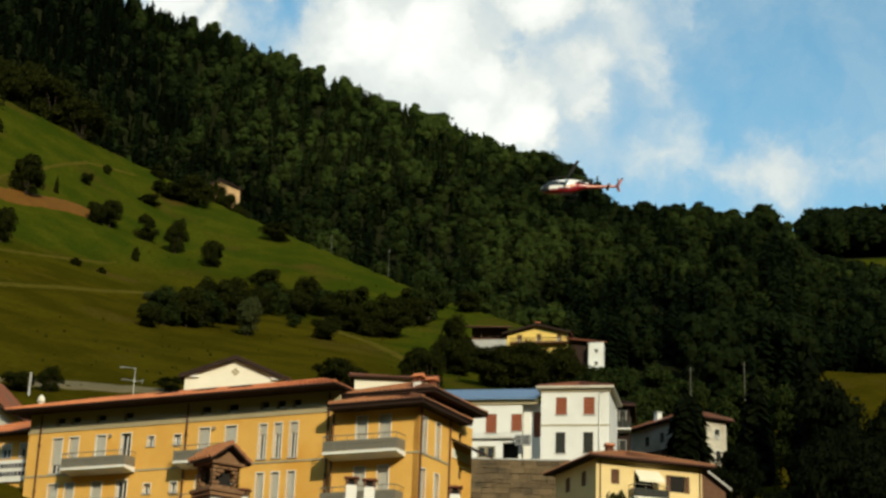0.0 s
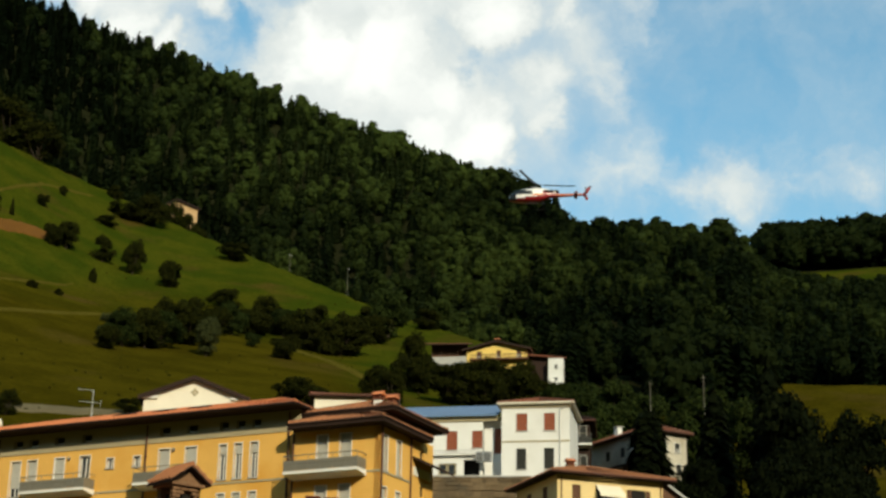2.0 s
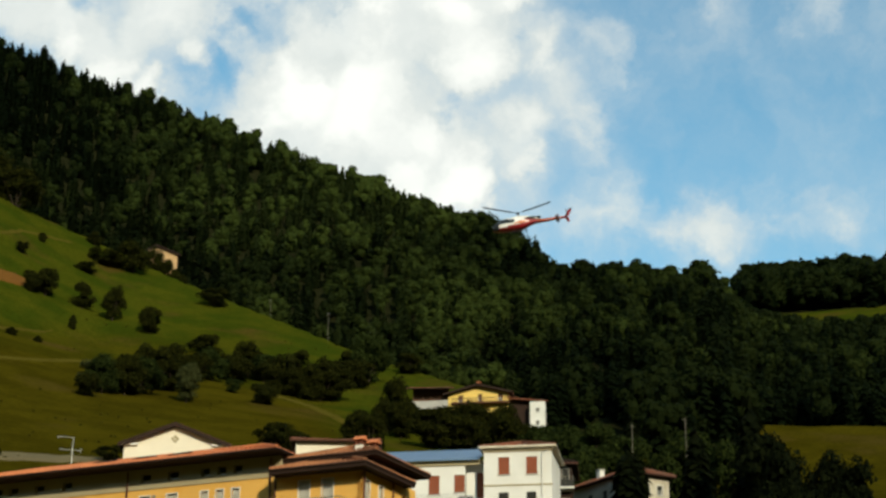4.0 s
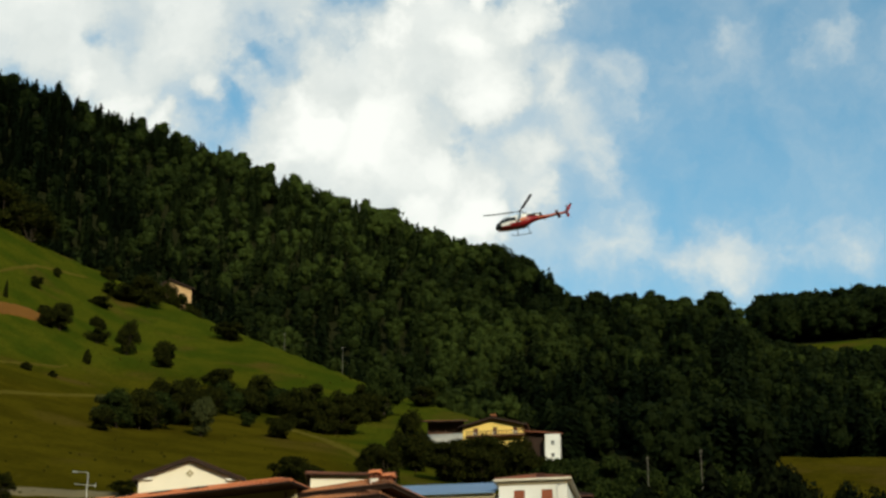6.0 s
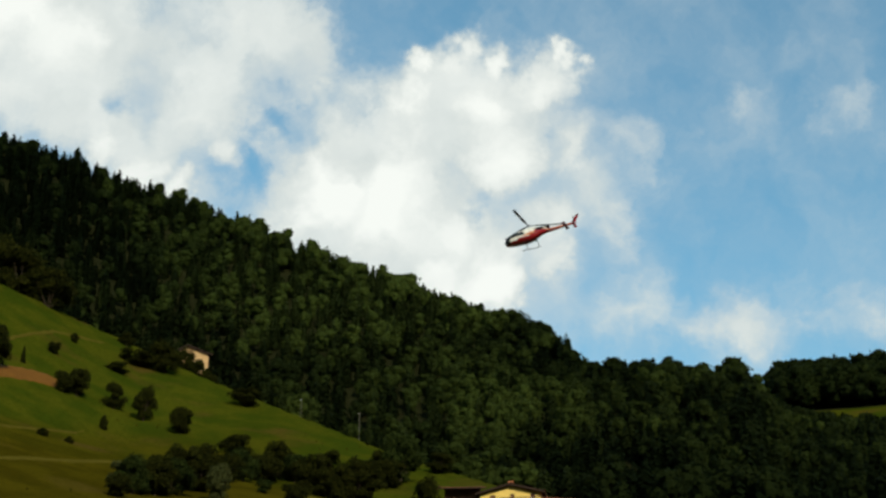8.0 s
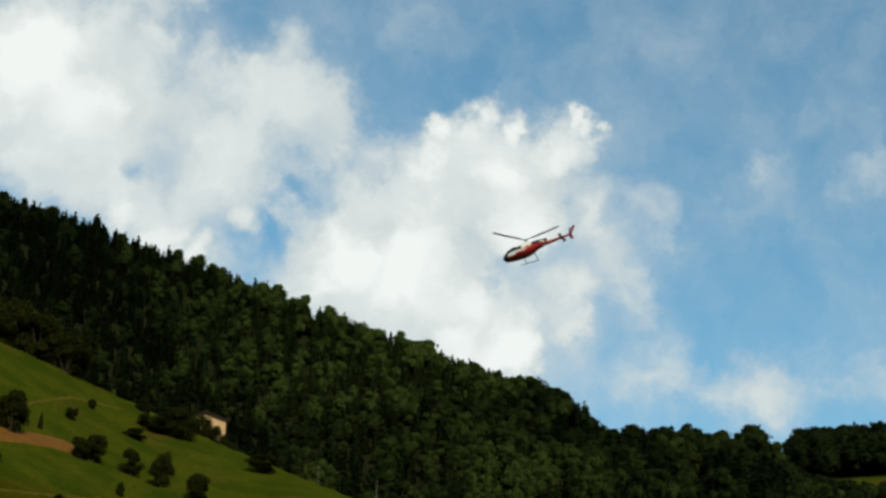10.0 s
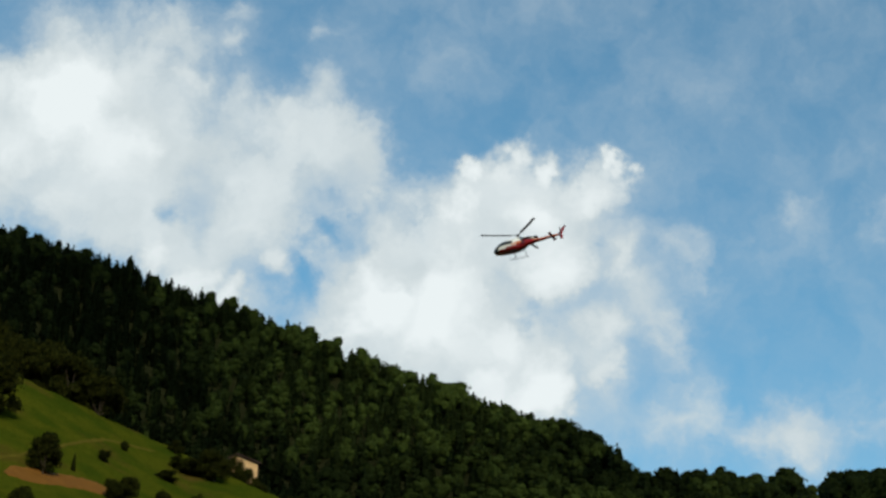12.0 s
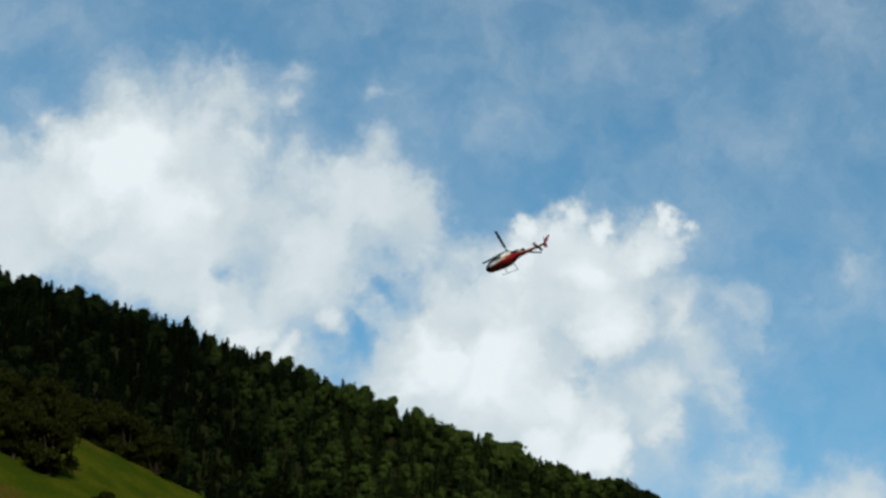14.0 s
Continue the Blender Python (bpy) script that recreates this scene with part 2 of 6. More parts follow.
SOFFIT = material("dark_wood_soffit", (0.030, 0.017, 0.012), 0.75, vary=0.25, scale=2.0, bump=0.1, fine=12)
PIPE = material("brown_metal_pipe", (0.11, 0.05, 0.035), 0.5, metal=0.4, vary=0.15, scale=2)
FRAME_W = material("white_window_surround", (0.74, 0.72, 0.66), 0.7, vary=0.06, scale=2)
SHUTTER = material("pale_roller_shutter", (0.48, 0.46, 0.40), 0.6, vary=0.08, scale=3)
SHUTTER_RED = material("red_brown_shutter", (0.27, 0.085, 0.045), 0.7, vary=0.2, scale=3)
SHUTTER_DARK = material("dark_green_shutter", (0.035, 0.035, 0.03), 0.6, vary=0.2, scale=3)
GLASS = glass_material("window_glass")
CONCRETE = material("concrete", (0.40, 0.39, 0.36), 0.9, vary=0.15, scale=1.5, bump=0.15, fine=12, stain=(0.30, 0.28, 0.25))
BALUSTER = material("grey_metal_balustrade", (0.22, 0.20, 0.155), 0.55, metal=0.3, vary=0.12, scale=2)
STONE = material("rubble_stone", (0.13, 0.092, 0.052), 0.95, vary=0.5, scale=1.2, bump=0.6, fine=5, stain=(0.06, 0.05, 0.035), pieces=0.9)
BLUE_ROOF = material("blue_grey_metal_roof", (0.16, 0.24, 0.36), 0.45, metal=0.3, vary=0.08, scale=0.8)
BRICK = material("brick", (0.21, 0.115, 0.06), 0.9, vary=0.3, scale=4, bump=0.3, fine=6, pieces=0.6)
METAL = material("galvanised_metal", (0.45, 0.45, 0.44), 0.45, metal=0.7, vary=0.1, scale=2)
WOOD = material("brown_wood", (0.12, 0.06, 0.035), 0.7, vary=0.25, scale=3, bump=0.15, fine=8)
BARE_WOOD = material("weathered_bare_wood", (0.13, 0.12, 0.095), 0.85, vary=0.2, scale=2)
# near-black that stands in for the shade inside rooms, flues and openings
DARK = material("interior_shade", (0.02, 0.018, 0.016), 0.9, vary=0.2)
BARK = material("bark", (0.04, 0.03, 0.02), 0.95, vary=0.3, scale=2, bump=0.4, fine=6)
AWNING = material("cream_awning_cloth", (0.75, 0.68, 0.52), 0.85, vary=0.06, scale=2)
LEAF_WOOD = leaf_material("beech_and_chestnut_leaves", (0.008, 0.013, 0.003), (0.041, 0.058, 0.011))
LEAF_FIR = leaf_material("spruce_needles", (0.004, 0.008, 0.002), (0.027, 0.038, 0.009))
# near-black foliage with the shade of the nearer village trees in its colour
LEAF_SHADED = leaf_material("shaded_village_leaves", (0.002, 0.004, 0.001), (0.012, 0.016, 0.004))
LEAF_PALE = leaf_material("pale_willow_leaves", (0.022, 0.028, 0.008), (0.085, 0.092, 0.030))
LEAF_DARK = leaf_material("dark_leaves", (0.006, 0.008, 0.001), (0.038, 0.040, 0.005))


def grass_material():
    """Mown mountain meadow: green above, drier and browner on the lower bank, with pale worn tracks and bare earth."""
    m = bpy.data.materials.new("meadow_grass")
    m.use_nodes = True
    nt = m.node_tree
    N, L = nt.nodes.new, nt.links.new
    b = nt.nodes["Principled BSDF"]
    b.inputs["Roughness"].default_value, b.inputs["Specular IOR Level"].default_value = 0.95, 0.0
    geo = N("ShaderNodeNewGeometry")
    sep = N("ShaderNodeSeparateXYZ")
    L(geo.outputs["Position"], sep.inputs[0])

    def noise_at(scale, detail=4.0):
        n = N("ShaderNodeTexNoise")
        n.inputs["Scale"].default_value, n.inputs["Detail"].default_value = scale, detail
        L(geo.outputs["Position"], n.inputs["Vector"])
        return n.outputs["Fac"]

    def mixed(fac, a, bcol):
        mx = N("ShaderNodeMix")
        mx.data_type = "RGBA"
        L(fac, mx.inputs["Factor"])
        for key, v in (("A", a), ("B", bcol)):
            if isinstance(v, tuple):
                mx.inputs[key].default_value = (*v, 1)
            else:
                L(v, mx.inputs[key])
        return mx.outputs["Result"]

    def span(v, lo, hi):
        mr = N("ShaderNodeMapRange")
        mr.interpolation_type = "SMOOTHSTEP"
        mr.inputs["From Min"].default_value, mr.inputs["From Max"].default_value = lo, hi
        L(v, mr.inputs["Value"])
        return mr.outputs[0]

    def madd(v, k, other):
        mm = N("ShaderNodeMath")
        mm.operation = "MULTIPLY_ADD"
        L(v, mm.inputs[0])
        mm.inputs[1].default_value = k
        if isinstance(other, float):
            mm.inputs[2].default_value = other
        else:
            L(other, mm.inputs[2])
        return mm.outputs[0]

    fine, mid, big = noise_at(1.3, 5.0), noise_at(0.11), noise_at(0.025)
    green = mixed(span(mid, 0.35, 0.65), (0.027, 0.040, 0.003), (0.048, 0.053, 0.004))
    dry = mixed(span(mid, 0.35, 0.65), (0.036, 0.029, 0.002), (0.054, 0.043, 0.003))
    lush = N("ShaderNodeMapRange")
    lush.interpolation_type = "SMOOTHSTEP"
    for key, v in (("From Min", -20.0), ("From Max", 4.0), ("To Min", 0.0), ("To Max", 42.0)):
        lush.inputs[key].default_value = v
    L(sep.outputs["X"], lush.inputs["Value"])
    wane = N("ShaderNodeMapRange")
    wane.interpolation_type = "SMOOTHSTEP"
    for key, v in (("From Min", 20.0), ("From Max", 34.0), ("To Min", 0.0), ("To Max", -48.0)):
        wane.inputs[key].default_value = v
    L(sep.outputs["X"], wane.inputs["Value"])
    height = madd(big, 60.0, madd(sep.outputs["Z"], 1.0, madd(lush.outputs[0], 1.0, wane.outputs[0])))
    base = mixed(span(height, 96.0, 132.0), dry, green)
    worn = mixed(span(noise_at(0.06, 6.0), 0.55, 0.72), base, (0.060, 0.042, 0.008))
    streak = mixed(span(fine, 0.3, 0.75), worn, (0.012, 0.013, 0.001))
    half = N("ShaderNodeMix")
    half.data_type = "RGBA"
    half.inputs["Factor"].default_value = 0.4
    L(worn, half.inputs["A"])
    L(streak, half.inputs["B"])
    L(half.outputs["Result"], b.inputs["Base Color"])
    bp = N("ShaderNodeBump")
    bp.inputs["Strength"].default_value, bp.inputs["Distance"].default_value = 0.5, 0.3
    L(fine, bp.inputs["Height"])
    L(bp.outputs[0], b.inputs["Normal"])
    return m


GRASS = grass_material()
FOREST_FLOOR = material("forest_floor", (0.012, 0.013, 0.005), 0.95, spec=0.0, vary=0.35, scale=0.2, bump=0.4, fine=8)
PATH = material("pale_earth_track", (0.066, 0.054, 0.008), 0.95, spec=0.0, vary=0.25, scale=0.5, bump=0.3, fine=8)
EARTH = material("bare_red_earth", (0.12, 0.050, 0.006), 0.95, vary=0.25, scale=0.3, bump=0.3, fine=8)
ROAD = material("asphalt", (0.05, 0.05, 0.05), 0.9, vary=0.2, scale=0.6, bump=0.2, fine=20)


# ---- geometry helpers ----
class Geo:
    """Vertices and faces of one mesh."""

    def __init__(self):
        self.v, self.f = [], []

    def add(self, vs, fs):
        k = len(self.v)
        self.v += [tuple(p) for p in vs]
        self.f += [tuple(i + k for i in q) for q in fs]
        return self

    def box(self, x0, y0, z0, x1, y1, z1, bevel=0.0):
        if bevel:
            c = min(bevel, (x1 - x0) * .4, (y1 - y0) * .4, (z1 - z0) * .4)
            vs = []
            for sx in (0, 1):
                for sy in (0, 1):
                    for sz in (0, 1):
                        x, y, z = (x0, x1)[sx], (y0, y1)[sy], (z0, z1)[sz]
                        dx, dy, dz = (c, -c)[sx], (c, -c)[sy], (c, -c)[sz]
                        vs += [(x, y + dy, z + dz), (x + dx, y, z + dz), (x + dx, y + dy, z)]
            bm = bmesh.new()
            for p in vs:
                bm.verts.new(p)
            bmesh.ops.convex_hull(bm, input=bm.verts[:])
            bm.verts.index_update()
            r = self.add([p.co for p in bm.verts], [[p.index for p in fc.verts] for fc in bm.faces])
            bm.free()
            return r
        vs = [(x0, y0, z0), (x1, y0, z0), (x1, y1, z0), (x0, y1, z0), (x0, y0, z1), (x1, y0, z1), (x1, y1, z1), (x0, y1, z1)]
        return self.add(vs, [(0, 3, 2, 1), (4, 5, 6, 7), (0, 1, 5, 4), (1, 2, 6, 5), (2, 3, 7, 6), (3, 0, 4, 7)])

    def prism(self, ring, lift):
        """A slab: the ring of points, and the same ring moved by lift."""
        n = len(ring)
        a = [Vector(p) for p in ring]
        vs = a + [p + Vector(lift) for p in a]
        return self.add(vs, [tuple(range(n))[::-1], tuple(range(n, 2 * n))] + [(i, (i + 1) % n, n + (i + 1) % n, n + i) for i in range(n)])

    def tube(self, a, b, r0, r1=None, n=8):
        a, b = Vector(a), Vector(b)
        r1 = r0 if r1 is None else r1
        w = (b - a).normalized()
        u = w.orthogonal().normalized()
        t = w.cross(u)
        vs = []
        for p, r in ((a, r0), (b, r1)):
            for i in range(n):
                g = 2 * math.pi * i / n
                vs.append(p + r * (math.cos(g) * u + math.sin(g) * t))
        return self.add(vs, [(i, (i + 1) % n, n + (i + 1) % n, n + i) for i in range(n)] + [tuple(range(n))[::-1], tuple(range(n, 2 * n))])

    def loft(self, rings, close=True):
        n = len(rings[0])
        k = len(self.v)
        self.v += [tuple(p) for r in rings for p in r]
        for j in range(len(rings) - 1):
            for i in range(n):
                self.f.append((k + j * n + i, k + j * n + (i + 1) % n, k + (j + 1) * n + (i + 1) % n, k + (j + 1) * n + i))
        if close:
            self.f += [tuple(k + i for i in range(n))[::-1], tuple(k + (len(rings) - 1) * n + i for i in range(n))]
        return self

    def wall(self, u0, u1, z0, z1, y0, y1, holes=(), axis="x", at=0.0):
        """A wall with thickness from y0 to y1 and openings (u0, z0, u1, z1) through it. axis 'y': it runs along y at x from y0 to y1."""
        us = sorted({u0, u1, *[h[0] for h in holes], *[h[2] for h in holes]})
        zs = sorted({z0, z1, *[h[1] for h in holes], *[h[3] for h in holes]})
        us, zs = [u for u in us if u0 <= u <= u1], [z for z in zs if z0 <= z <= z1]
        full = lambda i, j: (0 <= i < len(us) - 1 and 0 <= j < len(zs) - 1 and not any(
            h[0] < (us[i] + us[i + 1]) / 2 < h[2] and h[1] < (zs[j] + zs[j + 1]) / 2 < h[3] for h in holes))
        P = (lambda u, y, z: (u, y, z)) if axis == "x" else (lambda u, y, z: (y, u, z))
        for i in range(len(us) - 1):
            for j in range(len(zs) - 1):
                if not full(i, j):
                    continue
                a, b, c, d = us[i], us[i + 1], zs[j], zs[j + 1]
                k = len(self.v)
                self.v += [P(a, y0, c), P(b, y0, c), P(b, y0, d), P(a, y0, d), P(a, y1, c), P(b, y1, c), P(b, y1, d), P(a, y1, d)]
                fs = [(0, 1, 2, 3), (7, 6, 5, 4)]
                if not full(i - 1, j):
                    fs.append((0, 3, 7, 4))
                if not full(i + 1, j):
                    fs.append((1, 5, 6, 2))
                if not full(i, j - 1):
                    fs.append((0, 4, 5, 1))
                if not full(i, j + 1):
                    fs.append((3, 2, 6, 7))
                self.f += [tuple(q + k for q in fc) for fc in fs]
        return self

    def mesh(self, name, smooth=False):
        me = bpy.data.meshes.new(name)
        me.from_pydata(self.v, [], self.f)
        me.update()
        bm = bmesh.new()
        bm.from_mesh(me)
        if name.endswith("wall"):
            bmesh.ops.remove_doubles(bm, verts=bm.verts[:], dist=.0005)
        bmesh.ops.recalc_face_normals(bm, faces=bm.faces[:])
        bm.to_mesh(me)
        bm.free()
        if smooth:
            me.polygons.foreach_set("use_smooth", [True] * len(me.polygons))
        return me


def part(name, geo, mat, parent, label="", smooth=False, m=None):
    ob = new(name, geo if isinstance(geo, bpy.types.Mesh) else geo.mesh(name, smooth))
    if not ob.data.materials:
        ob.data.materials.append(mat)
    ob.parent = parent
    if m is not None:
        ob.matrix_basis = m
    if label:
        ob["label"] = label
    return ob


def thing(name, m, label, category, group=""):
    ob = new(name)
    ob.matrix_basis = m
    return tagged(ob, label, category, group)


# ---- the land ----
def table(phi, pairs):
    return np.interp(phi, [p[0] for p in pairs], [p[1] for p in pairs])


def fbm(x, y, s, seed=0.0):
    """Cheap smooth relief."""
    return (np.sin(x / s + 1.7 * np.sin(y / s * .83 + seed) + seed) + .5 * np.sin(x / s * 2.3 + y / s * 1.9 + seed * 2) + .35 * np.sin(y / s * 4.1 - x / s * 3.3 + seed)) / 1.85


RIDGE = [(-60, .50), (-30, .535), (-20, .5117), (-15.7, .501), (-12.9, .490), (-10.9, .480), (-7, .459), (-4, .441), (-1, .4205), (2.3, .399), (3.8, .392),
         (5.0, .381), (5.8, .372), (6.3, .357), (8.5, .358), (10.6, .354), (11.8, .348), (12.6, .335), (13.5, .322), (16, .312), (20, .31), (40, .30), (70, .2)]
RIDGE_R = [(-20, 640), (-10, 650), (0, 560), (4, 520), (7, 490), (12, 480), (20, 480)]
MEADOW = [(-60, .40), (-30, .44), (-20, .426), (-16, .401), (-13.8, .3880), (-10, .3618), (-7.3, .3425), (-4.6, .3255), (-1.25, .301), (.8, .2885), (2.4, .2805),
          (5, .268), (7, .258), (11, .250), (16, .247), (40, .22)]
MEADOW_R = [(-20, 350), (-16, 360), (-10, 385), (-4.6, 350), (-1.2, 330), (2.4, 300), (6, 270), (12, 260), (16, 265)]


def ground_height(x, y):
    x, y = np.asarray(x, float), np.asarray(y, float)
    r, phi = np.hypot(x, y), np.degrees(np.arctan2(x, y))
    rm, tm = table(phi, MEADOW_R), table(phi, MEADOW)
    rr, tr = table(phi, RIDGE_R), table(phi, RIDGE)
    far = table(phi, [(11, 0), (13, 1)])
    zm, zr = rm * tm + 2.2, rr * tr - 5.5
    rad = [0 * r, 0 * r + 55, 0 * r + 92, 0 * r + 128, 0 * r + 150, rm * .62 + 60, rm, rm + 25, rm + 60, rr - 70, rr, rr + 60, np.maximum(rr + 90, 575), np.maximum(rr + 130, 612), np.maximum(rr + 190, 665), 0 * r + 1300, 0 * r + 4200]
    low = table(phi, [(-14, .208), (-3, .214), (0, .18), (4, .168), (12, .155)])
    low2 = table(phi, [(-14, .222), (-3, .226), (0, .205), (4, .195), (12, .18)])
    rmid = rm * .62 + 60
    tmid = table(phi, [(-16, .325), (-10, .302), (-4.6, .283), (-1.2, .27), (2.4, .255), (7, .235), (14, .225)])
    hei = [0 * r, 0 * r + 3, 0 * r + 12, 128 * low - 1.0, 150 * low2, rmid * tmid, zm, zm + 4, zm + 11, (rr - 70) * (tm * .22 + tr * .78) - 8, zr, zr - 12 * (1 - far) - 4 * far,
           (zr - 30) * (1 - far) + far * 575 * .312, (zr - 45) * (1 - far) + far * 612 * .325, (zr - 70) * (1 - far) + far * 665 * .336, zr * 0 + 140 + far * 80, 0 * r + 60]
    z = np.zeros_like(r)
    for k in range(len(rad) - 1):
        t = np.clip((r - rad[k]) / np.maximum(rad[k + 1] - rad[k], 1.0), 0, 1)
        z = np.where(r >= rad[k], hei[k] + (hei[k + 1] - hei[k]) * t, z)
    # unseen slope behind the camera, added steep to block low sky light and reflections
    side = np.clip((100 - np.abs(phi)) / 50, 0, 1)
    z = z * side + (1 - side) * np.clip((r - 120) * .52, 0, 430)
    amp = np.clip((r - 120) / 200, 0, 1)
    return z + amp * (.45 * fbm(x, y, 31.0) + .15 * fbm(x, y, 9.0, 2.0))


def wooded(x, y):
    """Where the woods stand: behind the crest of the meadow and over the slopes to the right."""
    r, phi = np.hypot(x, y), np.degrees(np.arctan2(x, y))
    rm, rr = table(phi, MEADOW_R), table(phi, RIDGE_R)
    start = rm + 14 + table(phi, [(1.5, 0), (5.6, 0), (6.4, -62), (12, -52), (13.6, 0)])
    near = (r > start + 5 * fbm(x, y, 18.0)) & (r < rr + 26)
    # clearings before the barn and before the sunny end of the hillside house
    near &= ~((phi > -9.6) & (phi < -6.6) & (r < 402))
    near &= ~((y < 249) & (np.abs(x - 25 - .4 * (248 - y)) < 8))
    last = (r > 612 + 4 * fbm(x, y, 30.0)) & (r < 672) & (phi > 11.2)
    return near | last


def make_ground():
    phis = np.radians(np.concatenate([np.arange(-180, -30, 6.0), np.arange(-30, 30, .3), np.arange(30, 180, 6.0)]))
    rs = np.concatenate([np.linspace(0.5, 90, 16), np.linspace(96, 450, 84), np.linspace(458, 700, 50), np.linspace(710, 1000, 16), np.linspace(1050, 4200, 14)])
    R, P = np.meshgrid(rs, phis, indexing="ij")
    X, Y = R * np.sin(P), R * np.cos(P)
    Z = ground_height(X, Y)
    n, k = R.shape
    me = bpy.data.meshes.new("ground")
    idx = np.arange(n * k).reshape(n, k)
    nxt = np.roll(idx, -1, axis=1)
    quads = np.stack([idx[:-1], idx[1:], nxt[1:], nxt[:-1]], -1).reshape(-1, 4)
    verts = np.stack([X, Y, Z], -1).reshape(-1, 3)
    centre = verts[quads].mean(1)
    verts = np.vstack([verts, [[0, 0, 0]]])
    me.from_pydata(verts.tolist(), [], quads.tolist() + [(n * k, int(idx[0, (j + 1) % k]), int(idx[0, j])) for j in range(k)])
    for m in (GRASS, FOREST_FLOOR, ROAD, EARTH, PATH):
        me.materials.append(m)
    w = wooded(centre[:, 0], centre[:, 1])
    rc, pc = np.hypot(centre[:, 0], centre[:, 1]), np.degrees(np.arctan2(centre[:, 0], centre[:, 1]))
    kind = np.where(w, 1, 0)
    kind[(rc < 40)] = 2
    me.polygons.foreach_set("material_index", np.concatenate([kind, np.full(k, 2)]).astype(np.int32))
    me.polygons.foreach_set("use_smooth", [True] * len(me.polygons))
    me.update()
    bm = bmesh.new()
    bm.from_mesh(me)
    bmesh.ops.recalc_face_normals(bm, faces=bm.faces[:])
    bm.to_mesh(me)
    bm.free()
    tagged(new("ground", me), "steep grassy valley side with mown meadow and forest floor", "ground", kind="structure")


make_ground()


def ground_strip(name, pts, width, mat, label, category, ragged=.3):
    """A worn strip lying on the slope along the plan points pts."""
    rng = random.Random(len(pts) * 7 + int(width * 10))
    path = []
    for (x0, y0), (x1, y1) in zip(pts, pts[1:]):
        n = max(2, int(math.hypot(x1 - x0, y1 - y0) / 1.2))
        path += [(x0 + (x1 - x0) * i / n, y0 + (y1 - y0) * i / n) for i in range(n)]
    path.append(pts[-1])
    g = Geo()
    rows = []
    for i, (x, y) in enumerate(path):
        a, b = path[max(i - 1, 0)], path[min(i + 1, len(path) - 1)]
        d = Vector((b[0] - a[0], b[1] - a[1], 0)).normalized()
        side = Vector((-d.y, d.x, 0))
        taper = min(1.0, .25 + .25 * min(i, len(path) - 1 - i))
        w0, w1 = (width * taper * rng.uniform(1 - ragged, 1 + ragged) / 2 for _ in range(2))
        row = []
        for k in range(7):
            o = -w0 + (w0 + w1) * k / 6
            px, py = x + side.x * o, y + side.y * o
            row.append((px, py, float(ground_height(px, py)) + (.16 if 0 < k < 6 else -.05)))
        rows.append(row)
    for r0, r1 in zip(rows, rows[1:]):
        for k in range(6):
            g.add([r0[k], r0[k + 1], r1[k + 1], r1[k]], [(0, 1, 2, 3)])
    ob = new(name, g.mesh(name, True))
    ob.data.materials.append(mat)
    return tagged(ob, label, category, kind="structure")


ground_strip("earth_bank", [(-84.0, 287.0), (-79.1, 297.1), (-74.6, 305.5), (-68.5, 313.0)], 5.6, EARTH, "bare red-brown earth bank in the meadow", "earth", .12)
ground_strip("track_1", [(-62.0, 205.0), (-59.2, 212.9), (-55.7, 229.8), (-51.0, 246.8), (-48.0, 262.0)], 1.5, PATH, "pale worn track across the dry meadow", "track")
ground_strip("track_2", [(-73.0, 240.0), (-69.9, 248.9), (-64.5, 272.0), (-60.0, 290.0)], 1.2, PATH, "pale worn track across the dry meadow", "track", .5)
ground_strip("track_3", [(-20.6, 265.7), (-12.5, 257.2), (-5.2, 239.4), (-2.0, 226.0)], 2.6, PATH, "pale lane climbing below the hedge", "track", .45)
ground_strip("track_4", [(-92.0, 285.0), (-85.4, 298.5), (-79.7, 342.9), (-72.0, 362.0)], .9, PATH, "thin path over the upper meadow", "track", .5)
ground_strip("gravel_lane", [(-42.0, 154.5), (-37.2, 156.7), (-33.0, 158.5), (-27.5, 161.5), (-23.0, 163.0)], 4.2, material("pale_gravel", (0.11, 0.088, 0.045), 0.95, vary=.25, scale=.8, bump=.4, fine=8), "pale gravel lane behind the apartment block", "lane", .3)


# ---- woods ----
def leaf_quads(centres, normals, size, rng, loose=.32):
    """Four-cornered leaf clumps, bent at random, at the given centres."""
    n = len(centres)
    nv = normals + rng.normal(0, loose, (n, 3))
    nv /= np.linalg.norm(nv, axis=1)[:, None] + 1e-9
    t = np.cross(nv, rng.normal(0, 1, (n, 3)))
    t /= np.linalg.norm(t, axis=1)[:, None] + 1e-9
    b = np.cross(nv, t)
    s = size * rng.uniform(.6, 1.35, (n, 1))
    e = s * rng.uniform(.55, 1.0, (n, 1))
    bend = nv * s * rng.uniform(-.35, .35, (n, 1))
    q = np.stack([centres - t * s, centres - b * e + bend, centres + t * s, centres + b * e + bend], 1)
    return q.reshape(-1, 3)


def lobe_quads(centre, radius, rng, around=8, tiers=4):
    """The closed mass of foliage inside one lobe: an uneven egg of quads."""
    k = rng.uniform(.84, 1.14, (tiers + 1, around))
    k[0], k[-1] = 1.0, 1.0

    def at(i, j):
        a, b = 2 * math.pi * (j % around) / around, math.pi * i / tiers
        f = radius * k[i, j % around]
        return (centre[0] + f * math.sin(b) * math.cos(a), centre[1] + f * math.sin(b) * math.sin(a), centre[2] + 1.2 * f * math.cos(b))
    return np.array([at(*q) for i in range(tiers) for j in range(around) for q in ((i, j), (i + 1, j), (i + 1, j + 1), (i, j + 1))])


